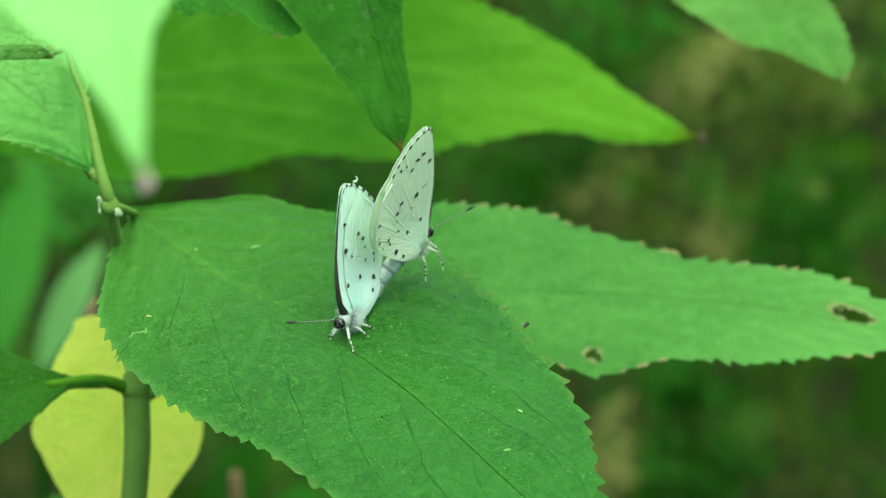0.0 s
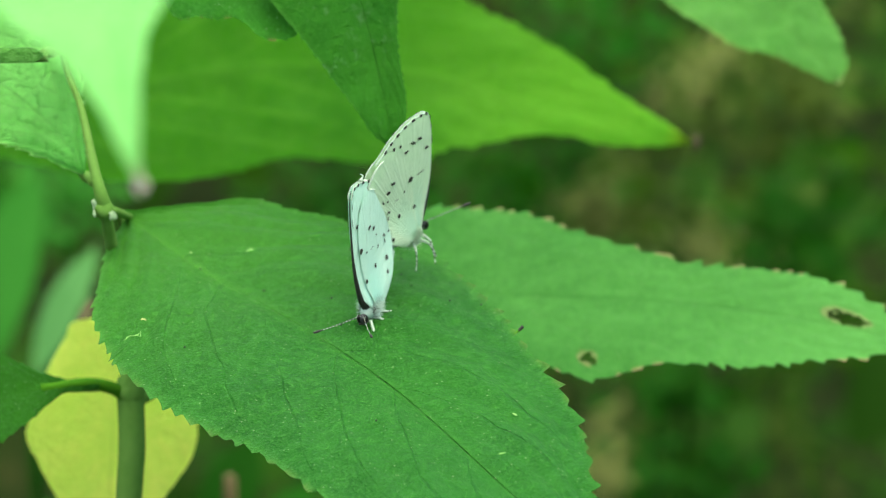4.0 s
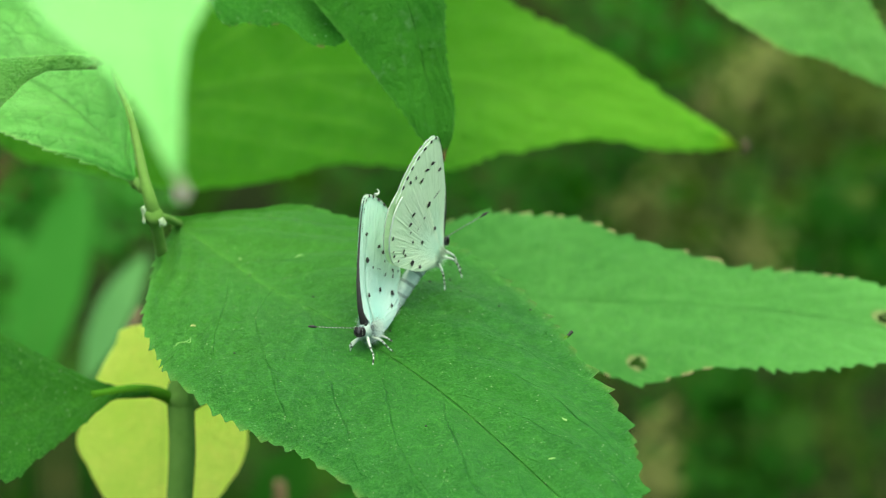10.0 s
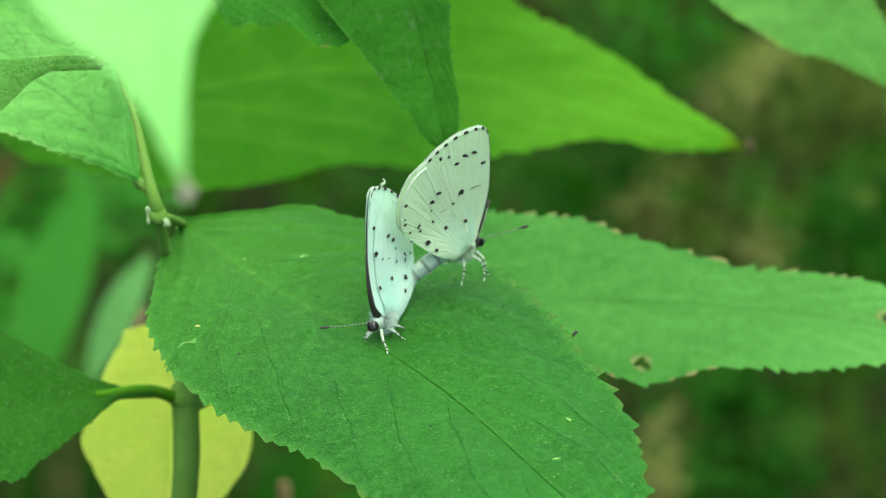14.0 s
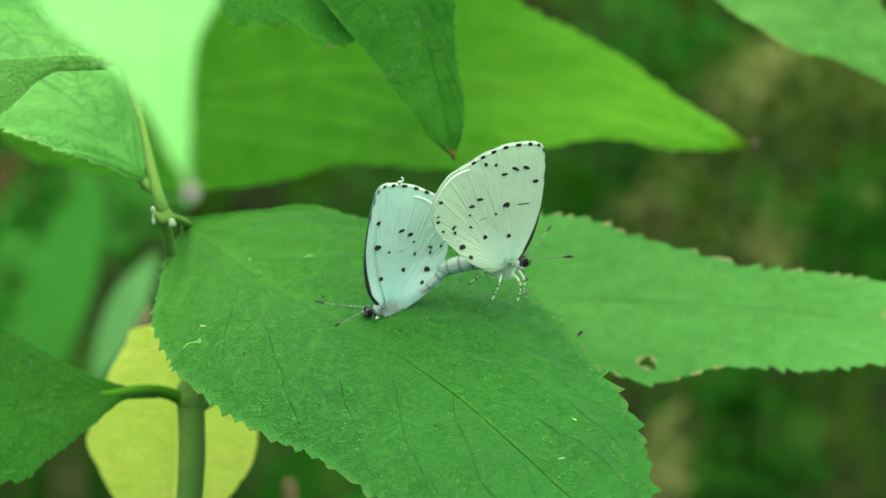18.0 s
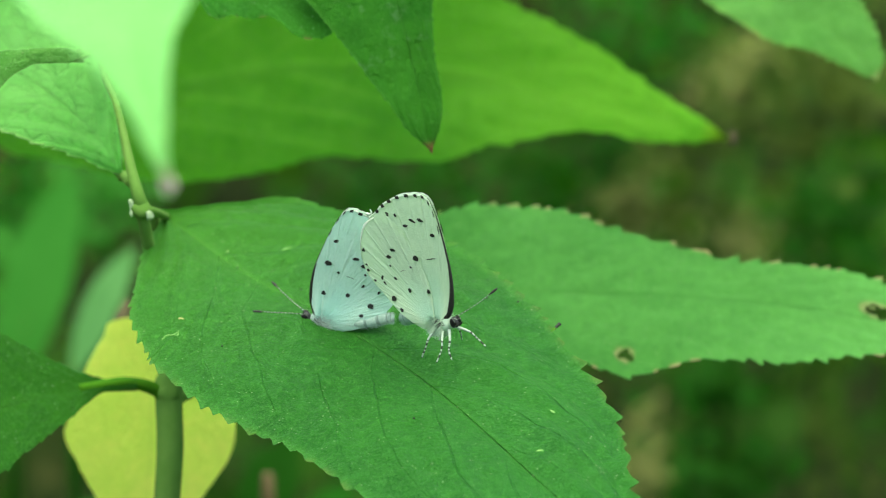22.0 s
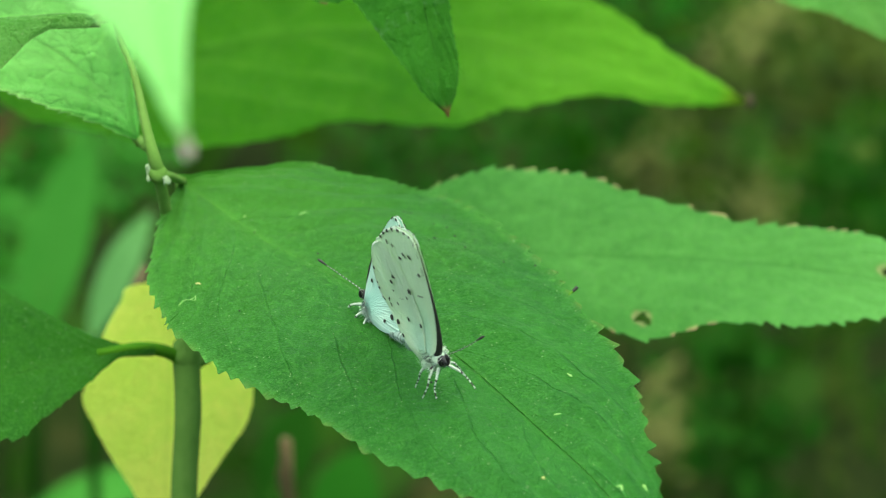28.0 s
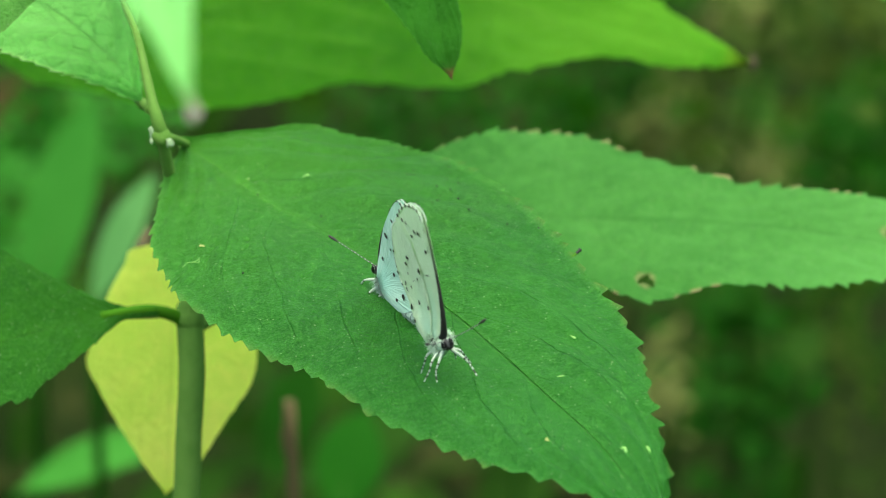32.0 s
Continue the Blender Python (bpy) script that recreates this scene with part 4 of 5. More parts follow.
def wing_mesh(name, parent, skin, root, outline, side, lift, open_deg, bulge, edges, width):
    """A wing spread from its root to a smooth outline; edges: first and last outline step (0 to 1) of the pale fringe."""
    n, m_ = 60, 12
    rim = curve_points([Vector((x, 0, z)) for x, z in outline], n)
    bm = bmesh.new()
    uv = bm.loops.layers.uv.new("wing")
    rootv = Vector((root[0], 0, root[1]))
    tilt = math.tan(radians(open_deg))

    def spread(q, r):
        y = lift + 0.75 * math.exp(-(max(q.z, -1.0) / 2.6) ** 2) * min(1.0, max(0.0, 1.2 - q.x * 0.5)) + max(0.0, q.z) * tilt + bulge * math.sin(math.pi * min(1, r)) * 0.6
        return mm(q.x, side * y, q.z)
    grid, tags = [], {}
    for j in range(m_ + 1):
        r = j / m_
        row = []
        for i in range(n + 1):
            q = rootv.lerp(rim[i], max(r, 0.02))
            v = bm.verts.new(spread(q, r))
            tags[v] = (r, i / n)
            row.append(v)
        grid.append(row)
    for j in range(m_):
        for i in range(n):
            q = (grid[j][i], grid[j][i + 1], grid[j + 1][i + 1], grid[j + 1][i])
            f = bm.faces.new(q if side > 0 else q[::-1])
            for lp in f.loops:
                lp[uv].uv = tags[lp.vert]
    wing = part(name, bm, skin, parent)
    bm = bmesh.new()
    lo, hi = int(edges[0] * n), int(edges[1] * n)
    cen = rootv
    prev = None
    rng = random.Random(len(name) + int(10 * lift))
    for i in range(lo, hi + 1):
        d = (rim[i] - cen).normalized()
        x = (i - lo) / (hi - lo)
        inward = (width[0] + (width[1] - width[0]) * x) * min(1.0, 3.5 * x + 0.1) * min(1.0, 4 * (1 - x) + 0.1)
        w = 0.08 * (0.4 + 1.2 * rng.random())
        a, b = bm.verts.new(spread(rim[i] - d * inward, 1) + mm(0, side * 0.09, 0)), bm.verts.new(spread(rim[i] + d * w, 1))
        c = bm.verts.new(spread(rim[i] - d * 0.06, 1) - mm(0, side * 0.05, 0))
        if prev:
            bm.faces.new((prev[0], prev[1], b, a))
            bm.faces.new((prev[1], prev[2], c, b))
        prev = (a, b, c)
    part("fringe", bm, FRINGE if name == "hindwing" else FRINGE_SOFT, wing)
    return wing, spread


def dots(wing, spread, marks, side):
    for x, z, a, b, turn in marks:
        a, b = 0.96 * a, 0.96 * b
        bm = bmesh.new()
        ca, sa = math.cos(radians(turn)), math.sin(radians(turn))
        ring = []
        for k in range(12):
            rough = 1 + 0.45 * noise.noise(Vector((x * 3.1, z * 2.7, 0.9 * k)))
            u, v = rough * a * math.cos(k * math.pi / 6), rough * b * math.sin(k * math.pi / 6)
            q = Vector((x + u * ca - v * sa, 0, z + u * sa + v * ca))
            ring.append(bm.verts.new(spread(q, 0.6) + mm(0, side * 0.12, 0)))
        bm.faces.new(ring)
        part("spot", bm, BLACK, wing)


FORE = [(0.2, 0.2), (1.9, 2.2), (2.9, 5.6), (3.1, 9.6), (2.9, 13.2), (2.25, 15.15), (0.6, 15.55), (-1.9, 15.25), (-4.2, 14.35), (-6.0, 13.2), (-7.6, 11.6), (-5.4, 7.6), (-2.0, 2.2)]
HIND = [(-0.2, 0.8), (-0.4, 4.6), (-1.4, 8.6), (-3.0, 11.2), (-5.4, 12.5), (-7.7, 11.9), (-9.2, 10.2), (-10.0, 7.9), (-9.9, 5.9), (-9.1, 4.4), (-7.6, 2.9), (-5.2, 0.9), (-2.4, -0.6)]
FORE_MARKS = [(-1.9, 11.7, 0.46, 0.2, 5), (-0.7, 12.4, 0.50, 0.20, -20), (0.6, 12.5, 0.48, 0.22, -15), (1.95, 10.8, 0.36, 0.24, 5), (0.9, 7.9, 0.85, 0.07, 8), (-4.3, 13.0, 0.2, 0.3, 20), (-3.1, 12.9, 0.2, 0.26, 20)]
HIND_LOW = HIND[:9] + [(-9.4, 4.2), (-8.3, 2.5), (-6.4, 0.7), (-4.2, -0.4), (-2.2, -0.9)]
HIND_MARKS = [(-1.3, 7.9, 0.46, 0.32, 0), (-0.55, 3.95, 0.28, 0.26, 30), (-3.45, 3.85, 0.28, 0.26, 0), (-6.1, 2.75, 0.40, 0.32, 30), (-5.0, 1.5, 0.26, 0.24, 0), (-4.6, 8.7, 0.40, 0.2, 0), (-5.5, 7.8, 0.40, 0.24, 0),
              (-2.45, 6.75, 0.17, 0.17, 0), (-5.6, 6.7, 0.15, 0.14, 0), (-5.3, 5.2, 0.26, 0.17, -30), (-7.35, 5.15, 0.34, 0.17, 60), (-7.15, 4.5, 0.3, 0.15, -50), (-9.3, 8.4, 0.24, 0.22, 0), (-9.35, 5.9, 0.24, 0.2, 0),
              (-9.4, 6.6, 0.16, 0.14, 0), (-8.6, 4.7, 0.22, 0.16, 0), (-3.9, 6.2, 0.55, 0.03, 15)]


def swing(points, deg, root=(0.0, 0.6)):
    c, s = math.cos(radians(deg)), math.sin(radians(deg))
    return [(root[0] + (x - root[0]) * c - (z - root[1]) * s, root[1] + (x - root[0]) * s + (z - root[1]) * c, *rest) for x, z, *rest in points]


def shoulder(rng):
    a, h = rng.uniform(0, 6.283), rng.uniform(-1, 0.55)
    d = Vector((h, math.sqrt(1 - h * h) * math.cos(a), math.sqrt(1 - h * h) * math.sin(a)))
    return mm(d.x * 1.75 - 0.35, d.y * 0.95, d.z * 1.2 + 0.05), d


def belly(rng, line, radii):
    i = rng.randrange(1, len(line) - 1)
    t = (line[i + 1] - line[i - 1]).normalized()
    a = rng.uniform(0, 6.283)
    d = t.cross(Vector((0, 1, 0))).normalized() * math.cos(a) + Vector((0, 1, 0)) * math.sin(a)
    return line[i] + d * radii[i], d


def fuzz(bm, rng, count, source, comb, length):
    """Fine hairs from random places of a body, combed one way."""
    for _ in range(count):
        p, d = source()
        e = (d * 0.8 + Vector(comb) + Vector((rng.gauss(0, .3), rng.gauss(0, .3), rng.gauss(0, .3)))).normalized()
        s = e.cross(Vector((0.2, 1, 0.4))).normalized() * 0.00002
        bm.faces.new((bm.verts.new(p - s), bm.verts.new(p + s), bm.verts.new(p + e * rng.uniform(*length))))


def butterfly(label, skin, fore_turn, tail, fur, legs, feelers, gape, torn=False):
    fly = thing("butterfly", None, label, "butterfly", "pair of butterflies")
    rng = random.Random(int(fore_turn * 7 + 5))
    # thorax and its fur
    bm = bmesh.new()
    bmesh.ops.create_icosphere(bm, subdivisions=3, radius=1.0)
    for v in bm.verts:
        v.co = mm(v.co.x * 1.75 - 0.35, v.co.y * 0.95, v.co.z * 1.2 + 0.05)
    thorax = part("thorax", bm, fur, fly)
    bm = bmesh.new()
    fuzz(bm, rng, 4200, lambda: shoulder(rng), (-0.8, 0, -0.35), (0.0004, 0.0012))
    part("fur", bm, fur, thorax)
    # abdomen: ringed, curving down to the partner
    line = curve_points([mm(-1.6, 0, 0.3), mm(-3.6, 0, 0.25), *[mm(*q) for q in tail]], 24)
    bm = bmesh.new()
    radii = [0.001 * (0.74 if torn else 1.0) * (1.0 - 0.36 * (i / 24) ** 2.2 + 0.06 * abs(math.sin(i * 0.785))) for i in range(25)]
    tube(bm, line, radii, 14, [1 if i % 4 == 3 else 0 for i in range(24)])
    abdomen = part("abdomen", bm, [FUR_GREY, FUR_MID], fly)
    bm = bmesh.new()
    fuzz(bm, rng, 1000, lambda: belly(rng, line, radii), (-2.0, 0, -0.2), (0.0002, 0.0005))
    part("fur", bm, FUR_GREY, abdomen)
    # head
    bm = bmesh.new()
    bmesh.ops.create_icosphere(bm, subdivisions=3, radius=1.0)
    for v in bm.verts:
        v.co = mm(v.co.x * 0.52 + 1.78, v.co.y * 0.50, v.co.z * 0.62 + 0.22)
    head = part("head", bm, FUR_DARK, fly)
    for sg in (1, -1):
        bm = bmesh.new()
        bmesh.ops.create_icosphere(bm, subdivisions=3, radius=1.0)
        for v in bm.verts:
            v.co = mm(v.co.x * 0.42 + 1.97, sg * 0.40 + v.co.y * 0.32, v.co.z * 0.60 + 0.30)
        part("eye", bm, EYE, head, "glossy black compound eye")
        bm = bmesh.new()
        ring = [mm(1.93 + 0.43 * math.cos(k * 0.4189), sg * 0.50, 0.30 + 0.61 * math.sin(k * 0.4189)) for k in range(16)]
        tube(bm, ring, 0.000012, 6)
        part("eye_rim", bm, LEGWHITE, head)
        bm = bmesh.new()
        tube(bm, curve_points([mm(2.1, sg * 0.16, -0.2), mm(2.5, sg * 0.2, -0.05), mm(2.85, sg * 0.22, 0.35)], 8), [0.00015 - 0.000013 * i for i in range(9)], 8)
        part("palp", bm, BLACK, head)
        bm = bmesh.new()
        f = feelers[0 if sg > 0 else 1]
        pts = curve_points([mm(1.95, sg * 0.2, 0.72), mm(2.4 + f[0] * 0.5, sg * 0.25 + f[1] * 0.5, 0.95 + f[2] * 0.42), mm(2.5 + f[0], sg * 0.25 + f[1], 0.95 + f[2])], 44)
        rr = [0.00005 if i < 36 else 0.00005 + 0.00011 * math.sin((i - 35) / 9.6 * 3.0) for i in range(45)]
        tube(bm, pts, rr, 8, [(1 if i % 3 == 0 else 0) if i < 36 else 0 for i in range(44)])
        part("antenna", bm, [BLACK, RING], head, "antenna ringed black and white with a dark club")
    # dark tuft at the wing roots
    bm = bmesh.new()
    for sg in (1, -1):
        fuzz(bm, rng, 70, lambda: (mm(rng.gauss(0.3, 0.35), sg * rng.uniform(0.85, 1.0), rng.gauss(0.35, 0.3)), Vector((0, sg, 0))), (-1.0, 0, -0.4), (0.0004, 0.0009))
    part("dark_tuft", bm, FUR_DARK, thorax)
    # legs, ringed black and white
    for knee, ankle, foot, hip in legs:
        bm = bmesh.new()
        pts = curve_points([mm(*hip), mm(*knee), mm(*ankle), mm(*foot)], 48)
        rr = [0.00020 - 0.0000042 * i if i < 26 else 0.000092 - 0.0000008 * (i - 26) for i in range(49)]
        tube(bm, pts, rr, 8, [(1 if i < 17 or math.sin(0.9 * i + 1.3 * math.sin(0.37 * i + hip[0])) > -0.1 else 0) for i in range(48)])
        part("leg", bm, [BLACK, LEGWHITE], fly, "thin leg ringed black and white")
    # wings
    fo, fm = swing(FORE, fore_turn), swing(FORE_MARKS, fore_turn)
    for side in (1, -1):
        wing, spread = wing_mesh("forewing", fly, skin, (0.1, 0.5), fo, side, 0.12, gape, 0.08, (0.38, 0.82), (0.14, 0.14))
        dots(wing, spread, fm, side)
        rim = curve_points([Vector((x, 0, z)) for x, z in fo], 60)
        for i in range(17, 47, 3):
            bm = bmesh.new()
            a, b = rim[i], rim[i + 1]
            c = a.lerp(b, 0.5)
            d = (c - Vector((0, 0, 3))).normalized()
            b = a.lerp(b, 1.2)
            q = [spread(a - d * 0.34, 1), spread(b - d * 0.26, 1), spread(b + d * 0.1, 1), spread(a + d * 0.06, 1)]
            bm.faces.new([bm.verts.new(p + mm(0, side * 0.12, 0)) for p in q])
            part("margin_dash", bm, BLACK, wing)
        # black tube put in for the dark gap between the wings, along their edge
        bm = bmesh.new()
        inner = [(rim[i + 1] - rim[i - 1]).normalized() for i in range(1, 26)]
        edge = [rim[i + 1] + Vector((-d.z, 0, d.x)) * 0.02 for i, d in enumerate(inner)]
        tube(bm, [mm(q.x, side * 0.05 * (1 - i / 25), q.z) for i, q in enumerate(edge)], [0.00042 * (1 - i / 25) ** 2.6 + 0.00004 for i in range(25)], 8)
        part("leading_edge", bm, BLACK, wing, "dark leading edge, thickened to fill in the gap between wings")
        if torn and side > 0:
            bm = bmesh.new()
            tube(bm, curve_points([mm(-6.0, 0.3, 14.6), mm(-6.4, 0.35, 14.55), mm(-6.65, 0.45, 14.8), mm(-6.5, 0.3, 15.15)], 10), [0.00020 - 0.000015 * i for i in range(11)], 6)
            part("torn_flap", bm, FRINGE, wing, "curled scrap of torn wing edge")
        wing, spread = wing_mesh("hindwing", fly, skin, (-0.3, 0.2), HIND_LOW if torn else HIND, side, 0.22, gape + 0.7, 0.12, (0.38, 0.74), (0.30, 0.06))
        dots(wing, spread, HIND_MARKS, side)
    return fly


def legs(drop):
    """Six legs whose feet stand that far under the body's axis."""
    out = []
    for sg in (1, -1):
        k = 0.35 * sg
        out.append(((2.1 + k, sg * 1.3, -0.42 * drop), (2.3 + 1.6 * k, sg * 1.8, -0.70 * drop), (2.9 + 2.4 * k, sg * 2.0, -drop), (1.2, sg * 0.5, -0.6)))
        out.append(((0.6 - k, sg * 1.7, -0.38 * drop), (0.5 - 1.6 * k, sg * 2.3, -0.66 * drop), (-0.1 - 2 * k, sg * 3.0, -drop), (0.2, sg * 0.6, -0.8)))
        out.append(((-1.3, sg * 1.5, -0.40 * drop), (-2.0 - k, sg * 1.9, -0.66 * drop), (-3.0 - 2 * k, sg * 2.3, -drop), (-0.8, sg * 0.6, -0.8)))
    return out


first = butterfly("pale blue-white butterfly with closed wings, standing on a leaf", WING_BLUE, 24.0, [(-5.8, 0, 0.5), (-8.0, 0, 1.3), (-8.8, 0, 1.5)], FUR_GREY, legs(3.3), [(4.6, 3.4, 1.6), (4.4, -3.6, 1.4)], 0.3, True)
second = butterfly("greenish white butterfly with black specks, wings closed, joined tail-on", WING_GREEN, 0.0, [(-5.8, 0, -0.5), (-7.8, 0, -1.4), (-8.6, 0, -1.7)], FUR, legs(3.5), [(3.6, 3.2, 2.2), (4.0, -3.4, 1.6)], 0.3)


def motions():
    def rows(table):
        return [(t, Matrix.LocRotScale(mm(x, y, z), Quaternion((a, b, c, d)), None)) for t, x, y, z, a, b, c, d in table]
    one = rows((
        (0, -4.92, -1.83, 841.37, 0.5189, 0.0611, -0.0544, -0.8509), (0.5, -3.82, 0.66, 842.40, 0.4640, -0.0122, -0.1232, -0.8772),
        (1, -1.50, 2.09, 843.21, 0.5198, -0.0634, -0.0343, -0.8512), (1.5, -2.90, -1.48, 841.60, 0.5418, 0.0276, -0.0950, -0.8347),
        (2, -4.41, -3.14, 841.73, 0.5607, -0.0518, -0.1278, -0.8165), (2.5, -2.42, 0.81, 842.56, 0.5624, -0.0623, -0.1259, -0.8148),
        (3, -0.43, 4.47, 843.91, 0.5448, -0.0712, -0.0978, -0.8298), (3.5, -1.26, 2.33, 841.95, 0.5497, 0.1826, 0.0627, -0.8127),
        (5.5, -5.66, -0.07, 841.36, 0.5255, 0.1422, 0.0272, -0.8384), (6, -9.74, -5.15, 841.27, 0.4877, -0.0255, -0.1323, -0.8626),
        (6.5, -8.11, -1.25, 841.84, 0.4071, 0.0020, -0.1738, -0.8967), (7, -4.63, 5.64, 844.05, 0.3394, -0.0524, -0.1403, -0.9287),
        (7.5, -6.01, 4.57, 842.61, 0.4088, 0.0652, -0.0015, -0.9103), (8, -6.58, -0.31, 841.43, 0.5653, 0.1072, -0.0355, -0.8171),
        (9, -7.46, -2.39, 841.40, 0.5400, -0.0005, -0.1165, -0.8336), (10.5, -7.68, -2.44, 841.37, 0.5455, 0.0154, -0.0993, -0.8320),
        (12.5, -7.62, -2.55, 841.29, 0.5578, 0.0398, -0.0781, -0.8253), (13, -5.37, -1.21, 841.77, 0.5352, -0.0392, -0.0727, -0.8407),
        (13.5, -4.27, 4.15, 843.23, 0.4564, -0.0785, -0.1040, -0.8802), (14, -6.66, -0.12, 841.51, 0.5187, 0.0850, -0.0530, -0.8490),
        (14.5, -9.64, -3.71, 841.04, 0.4261, 0.0458, -0.0371, -0.9027), (16.5, -11.87, 0.69, 840.90, 0.2157, 0.0163, -0.0062, -0.9763),
        (17, -10.12, 1.56, 841.65, 0.1748, -0.0631, -0.2829, -0.9410), (17.5, -4.29, 4.39, 843.06, -0.0955, 0.0486, -0.0509, 0.9929),
        (18, -7.01, 4.11, 841.43, 0.1850, 0.1394, 0.0461, -0.9717), (18.5, -11.11, 1.62, 841.21, 0.1383, 0.0364, 0.0344, -0.9891),
        (19, -15.56, 1.37, 841.11, -0.0931, -0.0130, -0.0157, 0.9954), (19.5, -19.72, 0.62, 841.36, -0.0453, 0.0333, -0.0126, 0.9983),
        (20, -14.52, 0.62, 841.96, -0.0195, 0.1702, 0.0386, 0.9845), (20.5, -7.10, -1.23, 841.98, 0.0304, 0.0943, -0.2057, 0.9736),
        (21, -1.34, -0.42, 842.30, 0.0571, 0.0633, -0.1349, 0.9872), (21.5, -5.04, -0.17, 841.40, 0.0845, -0.0115, -0.1046, 0.9908),
        (22, -11.64, 0.87, 840.24, 0.1090, -0.0094, -0.0546, 0.9925), (22.5, -16.89, 1.99, 840.45, 0.1354, 0.0757, -0.0017, 0.9879),
        (23, -14.07, 1.77, 840.64, 0.2339, 0.2654, 0.0236, 0.9350), (23.5, -8.98, -1.31, 840.98, 0.3335, 0.1673, -0.1144, 0.9207),
        (24, -6.23, -2.87, 840.78, 0.3096, 0.0892, -0.0698, 0.9441), (24.5, -10.06, -1.46, 840.97, 0.2478, 0.0698, -0.0288, 0.9659),
        (25, -13.31, 1.09, 841.30, 0.3228, 0.0641, -0.0327, 0.9437), (25.5, -15.17, 3.46, 842.01, 0.3598, 0.1120, -0.0315, 0.9257),
        (27.5, -8.73, -1.00, 841.67, 0.5112, 0.1110, -0.1276, 0.8426), (28, -7.68, -5.93, 840.64, 0.5151, 0.0938, -0.0707, 0.8491),
        (28.5, -10.76, -3.47, 840.66, 0.4296, 0.0153, -0.0361, 0.9021), (29, -14.81, 0.97, 841.31, 0.4162, 0.0369, -0.0462, 0.9073),
        (29.5, -17.78, 4.98, 841.98, 0.4450, 0.1102, -0.0487, 0.8874), (30, -15.51, 1.35, 841.45, 0.4483, 0.1113, -0.1109, 0.8800),
        (31, -8.22, -6.64, 840.92, 0.5292, 0.1291, -0.1195, 0.8301), (32, -6.54, -9.40, 840.50, 0.5179, 0.0882, -0.1246, 0.8417),
    ))
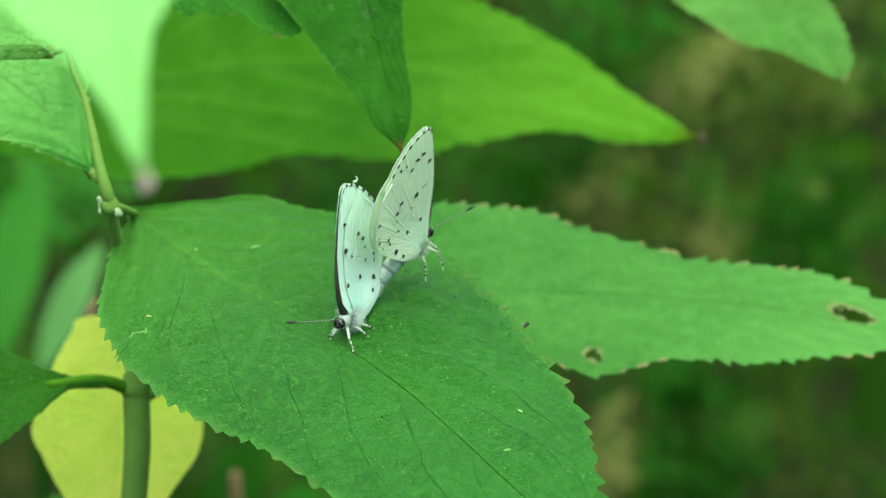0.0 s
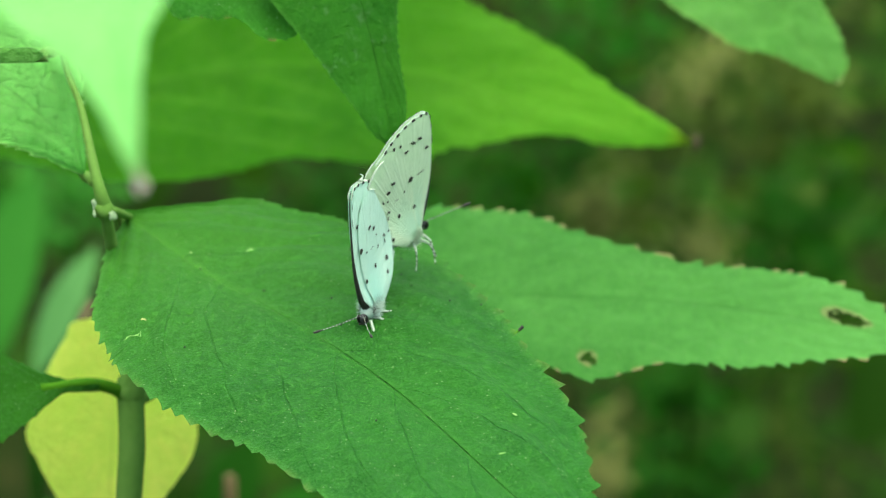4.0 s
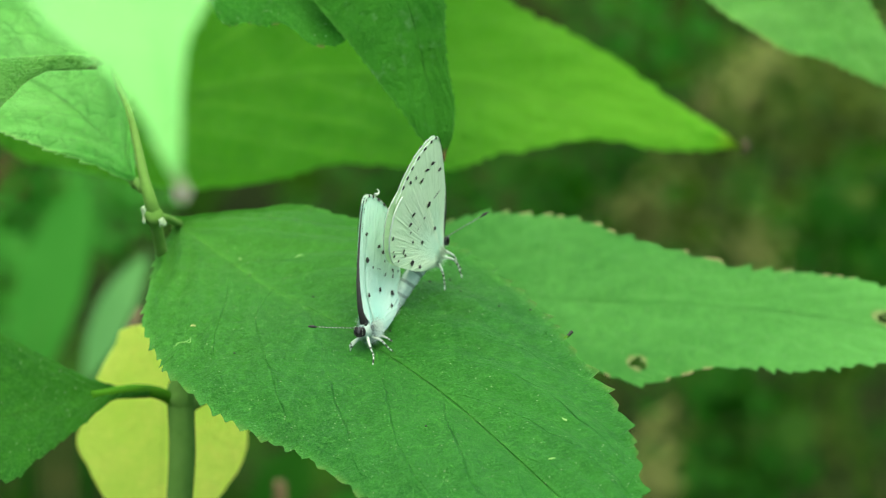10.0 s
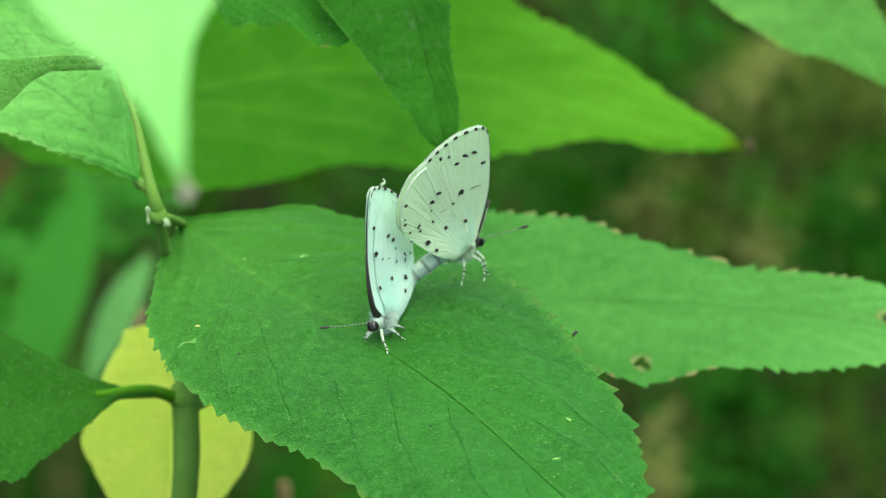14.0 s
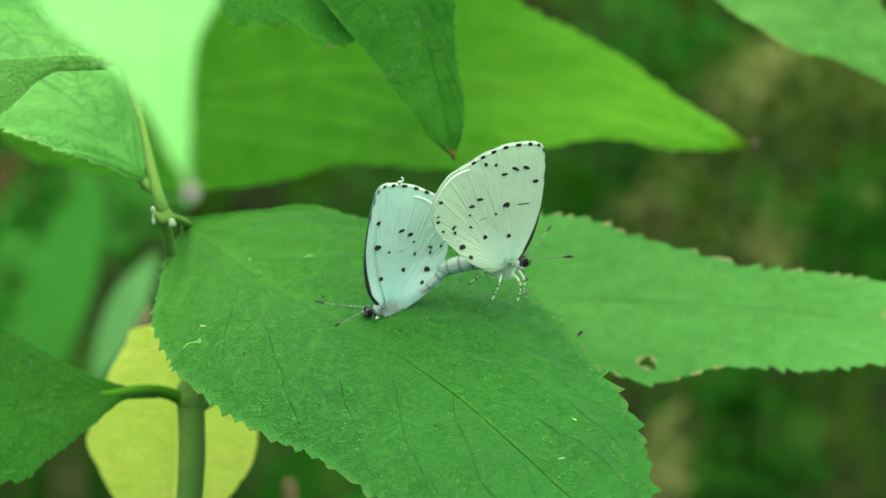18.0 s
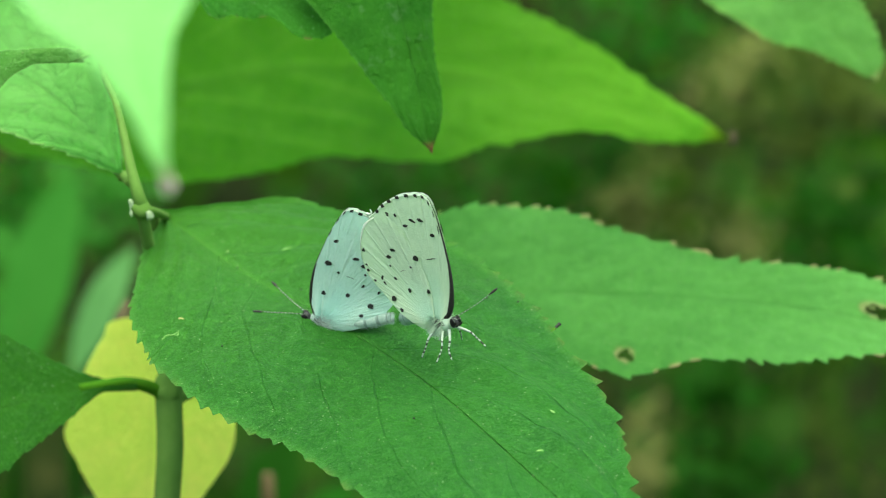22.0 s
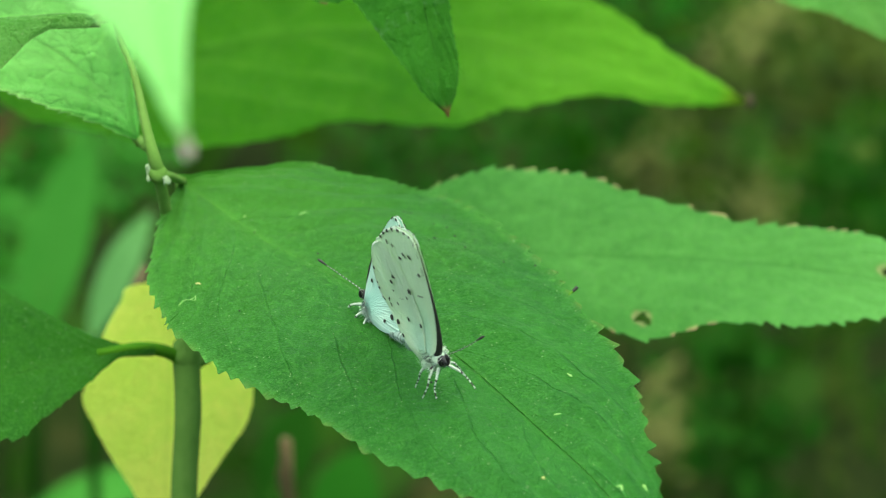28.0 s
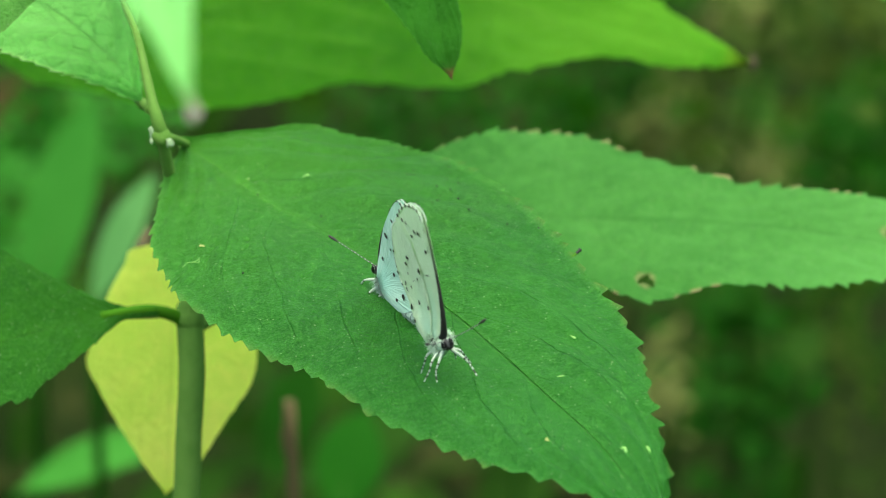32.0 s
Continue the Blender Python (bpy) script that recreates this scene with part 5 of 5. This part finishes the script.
    two = rows((
        (0, 3.38, 11.30, 845.61, 0.8687, 0.1094, -0.0704, 0.4781), (0.5, 5.93, 14.33, 845.25, 0.8996, 0.0682, 0.0563, 0.4276),
        (1, 7.28, 16.29, 844.96, 0.8637, 0.1041, 0.1043, 0.4819), (1.5, 3.75, 12.80, 845.60, 0.8596, 0.1134, -0.0218, 0.4978),
        (2, 2.02, 11.65, 845.13, 0.8285, 0.1000, -0.0588, 0.5478), (2.5, 3.82, 16.07, 845.32, 0.8234, 0.0811, -0.0221, 0.5611),
        (3, 7.34, 12.74, 844.52, 0.8401, 0.0050, 0.2913, 0.4575), (3.5, 3.97, 14.72, 845.95, 0.8842, 0.0620, -0.0288, 0.4620),
        (5.5, 2.39, 12.18, 845.94, 0.9155, 0.0620, -0.0221, 0.3968), (6, -0.65, 8.30, 844.93, 0.8738, 0.0822, -0.0814, 0.4723),
        (6.5, 2.41, 11.53, 845.24, 0.9152, 0.0774, 0.0375, 0.3938), (7, 7.21, 15.45, 844.85, 0.9302, 0.0496, 0.1743, 0.3193),
        (7.5, 5.18, 15.41, 845.65, 0.9458, 0.0562, 0.0528, 0.3156), (8, 2.07, 12.64, 845.89, 0.9266, 0.0361, -0.0353, 0.3728),
        (9, 0.26, 11.52, 845.54, 0.8609, 0.1018, -0.0911, 0.4901), (10.5, 0.10, 11.28, 845.53, 0.8643, 0.0932, -0.0993, 0.4841),
        (12.5, -0.12, 11.13, 845.57, 0.8655, 0.0870, -0.1007, 0.4829), (13, 1.76, 13.53, 845.55, 0.8565, 0.0796, -0.0279, 0.5092),
        (13.5, 5.65, 17.30, 845.21, 0.9183, 0.0592, 0.0633, 0.3863), (14, 3.18, 12.02, 845.77, 0.9478, 0.0512, -0.0064, 0.3148),
        (14.5, 1.37, 7.99, 845.30, 0.9223, 0.0613, -0.0463, 0.3788), (16.5, 2.99, 5.36, 845.65, 0.9691, 0.0382, -0.0907, 0.2262),
        (17, 4.93, 6.06, 845.10, 0.9830, 0.0176, -0.0219, 0.1816), (17.5, 10.78, 7.21, 844.17, 0.9741, 0.0035, 0.1427, 0.1756),
        (18, 7.50, 6.90, 845.73, 0.9876, 0.0375, 0.0468, 0.1453), (18.5, 4.46, 4.06, 845.29, 0.9903, 0.0156, 0.0009, 0.1378),
        (19, 0.52, 1.06, 845.00, 0.9940, 0.0326, -0.0921, 0.0487), (19.5, -3.39, -1.29, 844.36, 0.9948, 0.0164, -0.1000, -0.0051),
        (20, 0.48, -1.81, 843.71, 0.9956, 0.0697, -0.0218, -0.0587), (20.5, 8.13, -3.47, 843.25, 0.9844, 0.1697, 0.0307, 0.0358),
        (21, 13.40, -3.15, 843.07, 0.9943, 0.0782, 0.0683, 0.0257), (21.5, 9.36, -6.24, 843.62, 0.9916, 0.0107, -0.0683, -0.1098),
        (22, 2.35, -9.47, 844.41, 0.9283, 0.0160, -0.1148, -0.3534), (22.5, -1.97, -10.38, 844.30, 0.9102, 0.0095, -0.1229, -0.3954),
        (23, -1.42, -11.11, 844.02, 0.9146, 0.0163, -0.1010, -0.3912), (23.5, 2.48, -13.13, 843.06, 0.9266, 0.0859, -0.0633, -0.3607),
        (24, 4.91, -16.16, 842.69, 0.8962, 0.0586, -0.1271, -0.4211), (24.5, 1.07, -14.90, 842.83, 0.8431, 0.0258, -0.0959, -0.5285),
        (25, -1.84, -13.21, 843.02, 0.8632, -0.0035, -0.1173, -0.4910), (25.5, -4.71, -11.55, 842.81, 0.8432, -0.0645, -0.0781, -0.5279),
        (27.5, -3.09, -17.33, 841.89, 0.8462, 0.0396, -0.0089, -0.5313), (28, -0.39, -22.43, 841.69, 0.8556, 0.0706, -0.0887, -0.5051),
        (28.5, -3.13, -20.07, 842.26, 0.7950, -0.0032, -0.0641, -0.6032), (29, -6.51, -15.37, 842.74, 0.8054, -0.0019, -0.0795, -0.5874),
        (29.5, -8.98, -11.02, 843.09, 0.8351, -0.0390, -0.1458, -0.5291), (30, -7.37, -14.24, 842.78, 0.8353, 0.0418, -0.0287, -0.5475),
        (31, -2.22, -23.22, 841.22, 0.8277, 0.0840, -0.0494, -0.5527), (32, -0.16, -26.44, 840.91, 0.8179, 0.0063, -0.1092, -0.5649),
    ))
    # set both back along the line of sight, so that their feet reach the leaf and the second one's wings pass in front
    def set_back(table, far):
        return [(t, Matrix.Translation((m.translation - STAND).normalized() * far) @ m) for t, m in table]
    one, two = set_back(one, 0.0012), set_back(two, -0.0010)
    two = [(t, m @ Matrix.Rotation(radians(6), 4, "Z") if t == 3 else m) for t, m in two]
    walk(first, one)
    walk(second, two)
    # the pale leaf in front swings aside a little
    walk(pale_leaf, [(t, Matrix.Translation(RIGHT * 0.001 * x)) for t, x in ((0, 0.58), (3, 0.54), (6, 0.55), (7, 0.16), (8, 0.0), (12, 0.03), (16.5, 0.02), (20, -0.06), (25, 0.0), (28, 0.1), (31, 0.16), (32, 0.3))])
    # the joined tails: each abdomen turns at its waist towards the place where they meet
    waist, ends = mm(-1.6, 0, 0.3), (mm(-8.8, 0, 1.5), mm(-8.6, 0, -1.7))
    bends = ([], [])
    for (t, m1), (_, m2) in zip(one, two):
        meet = (m1 @ ends[0]).lerp(m2 @ ends[1], 0.2)
        for m, end, bend in ((m1, ends[0], bends[0]), (m2, ends[1], bends[1])):
            turn = (end - waist).rotation_difference(m.inverted() @ meet - waist)
            bend.append((t, Matrix.Translation(waist) @ turn.to_matrix().to_4x4() @ Matrix.Translation(-waist)))
    for fly, bend in zip((first, second), bends):
        for ob in fly.children:
            if ob.name.startswith("abdomen"):
                walk(ob, bend)


motions()
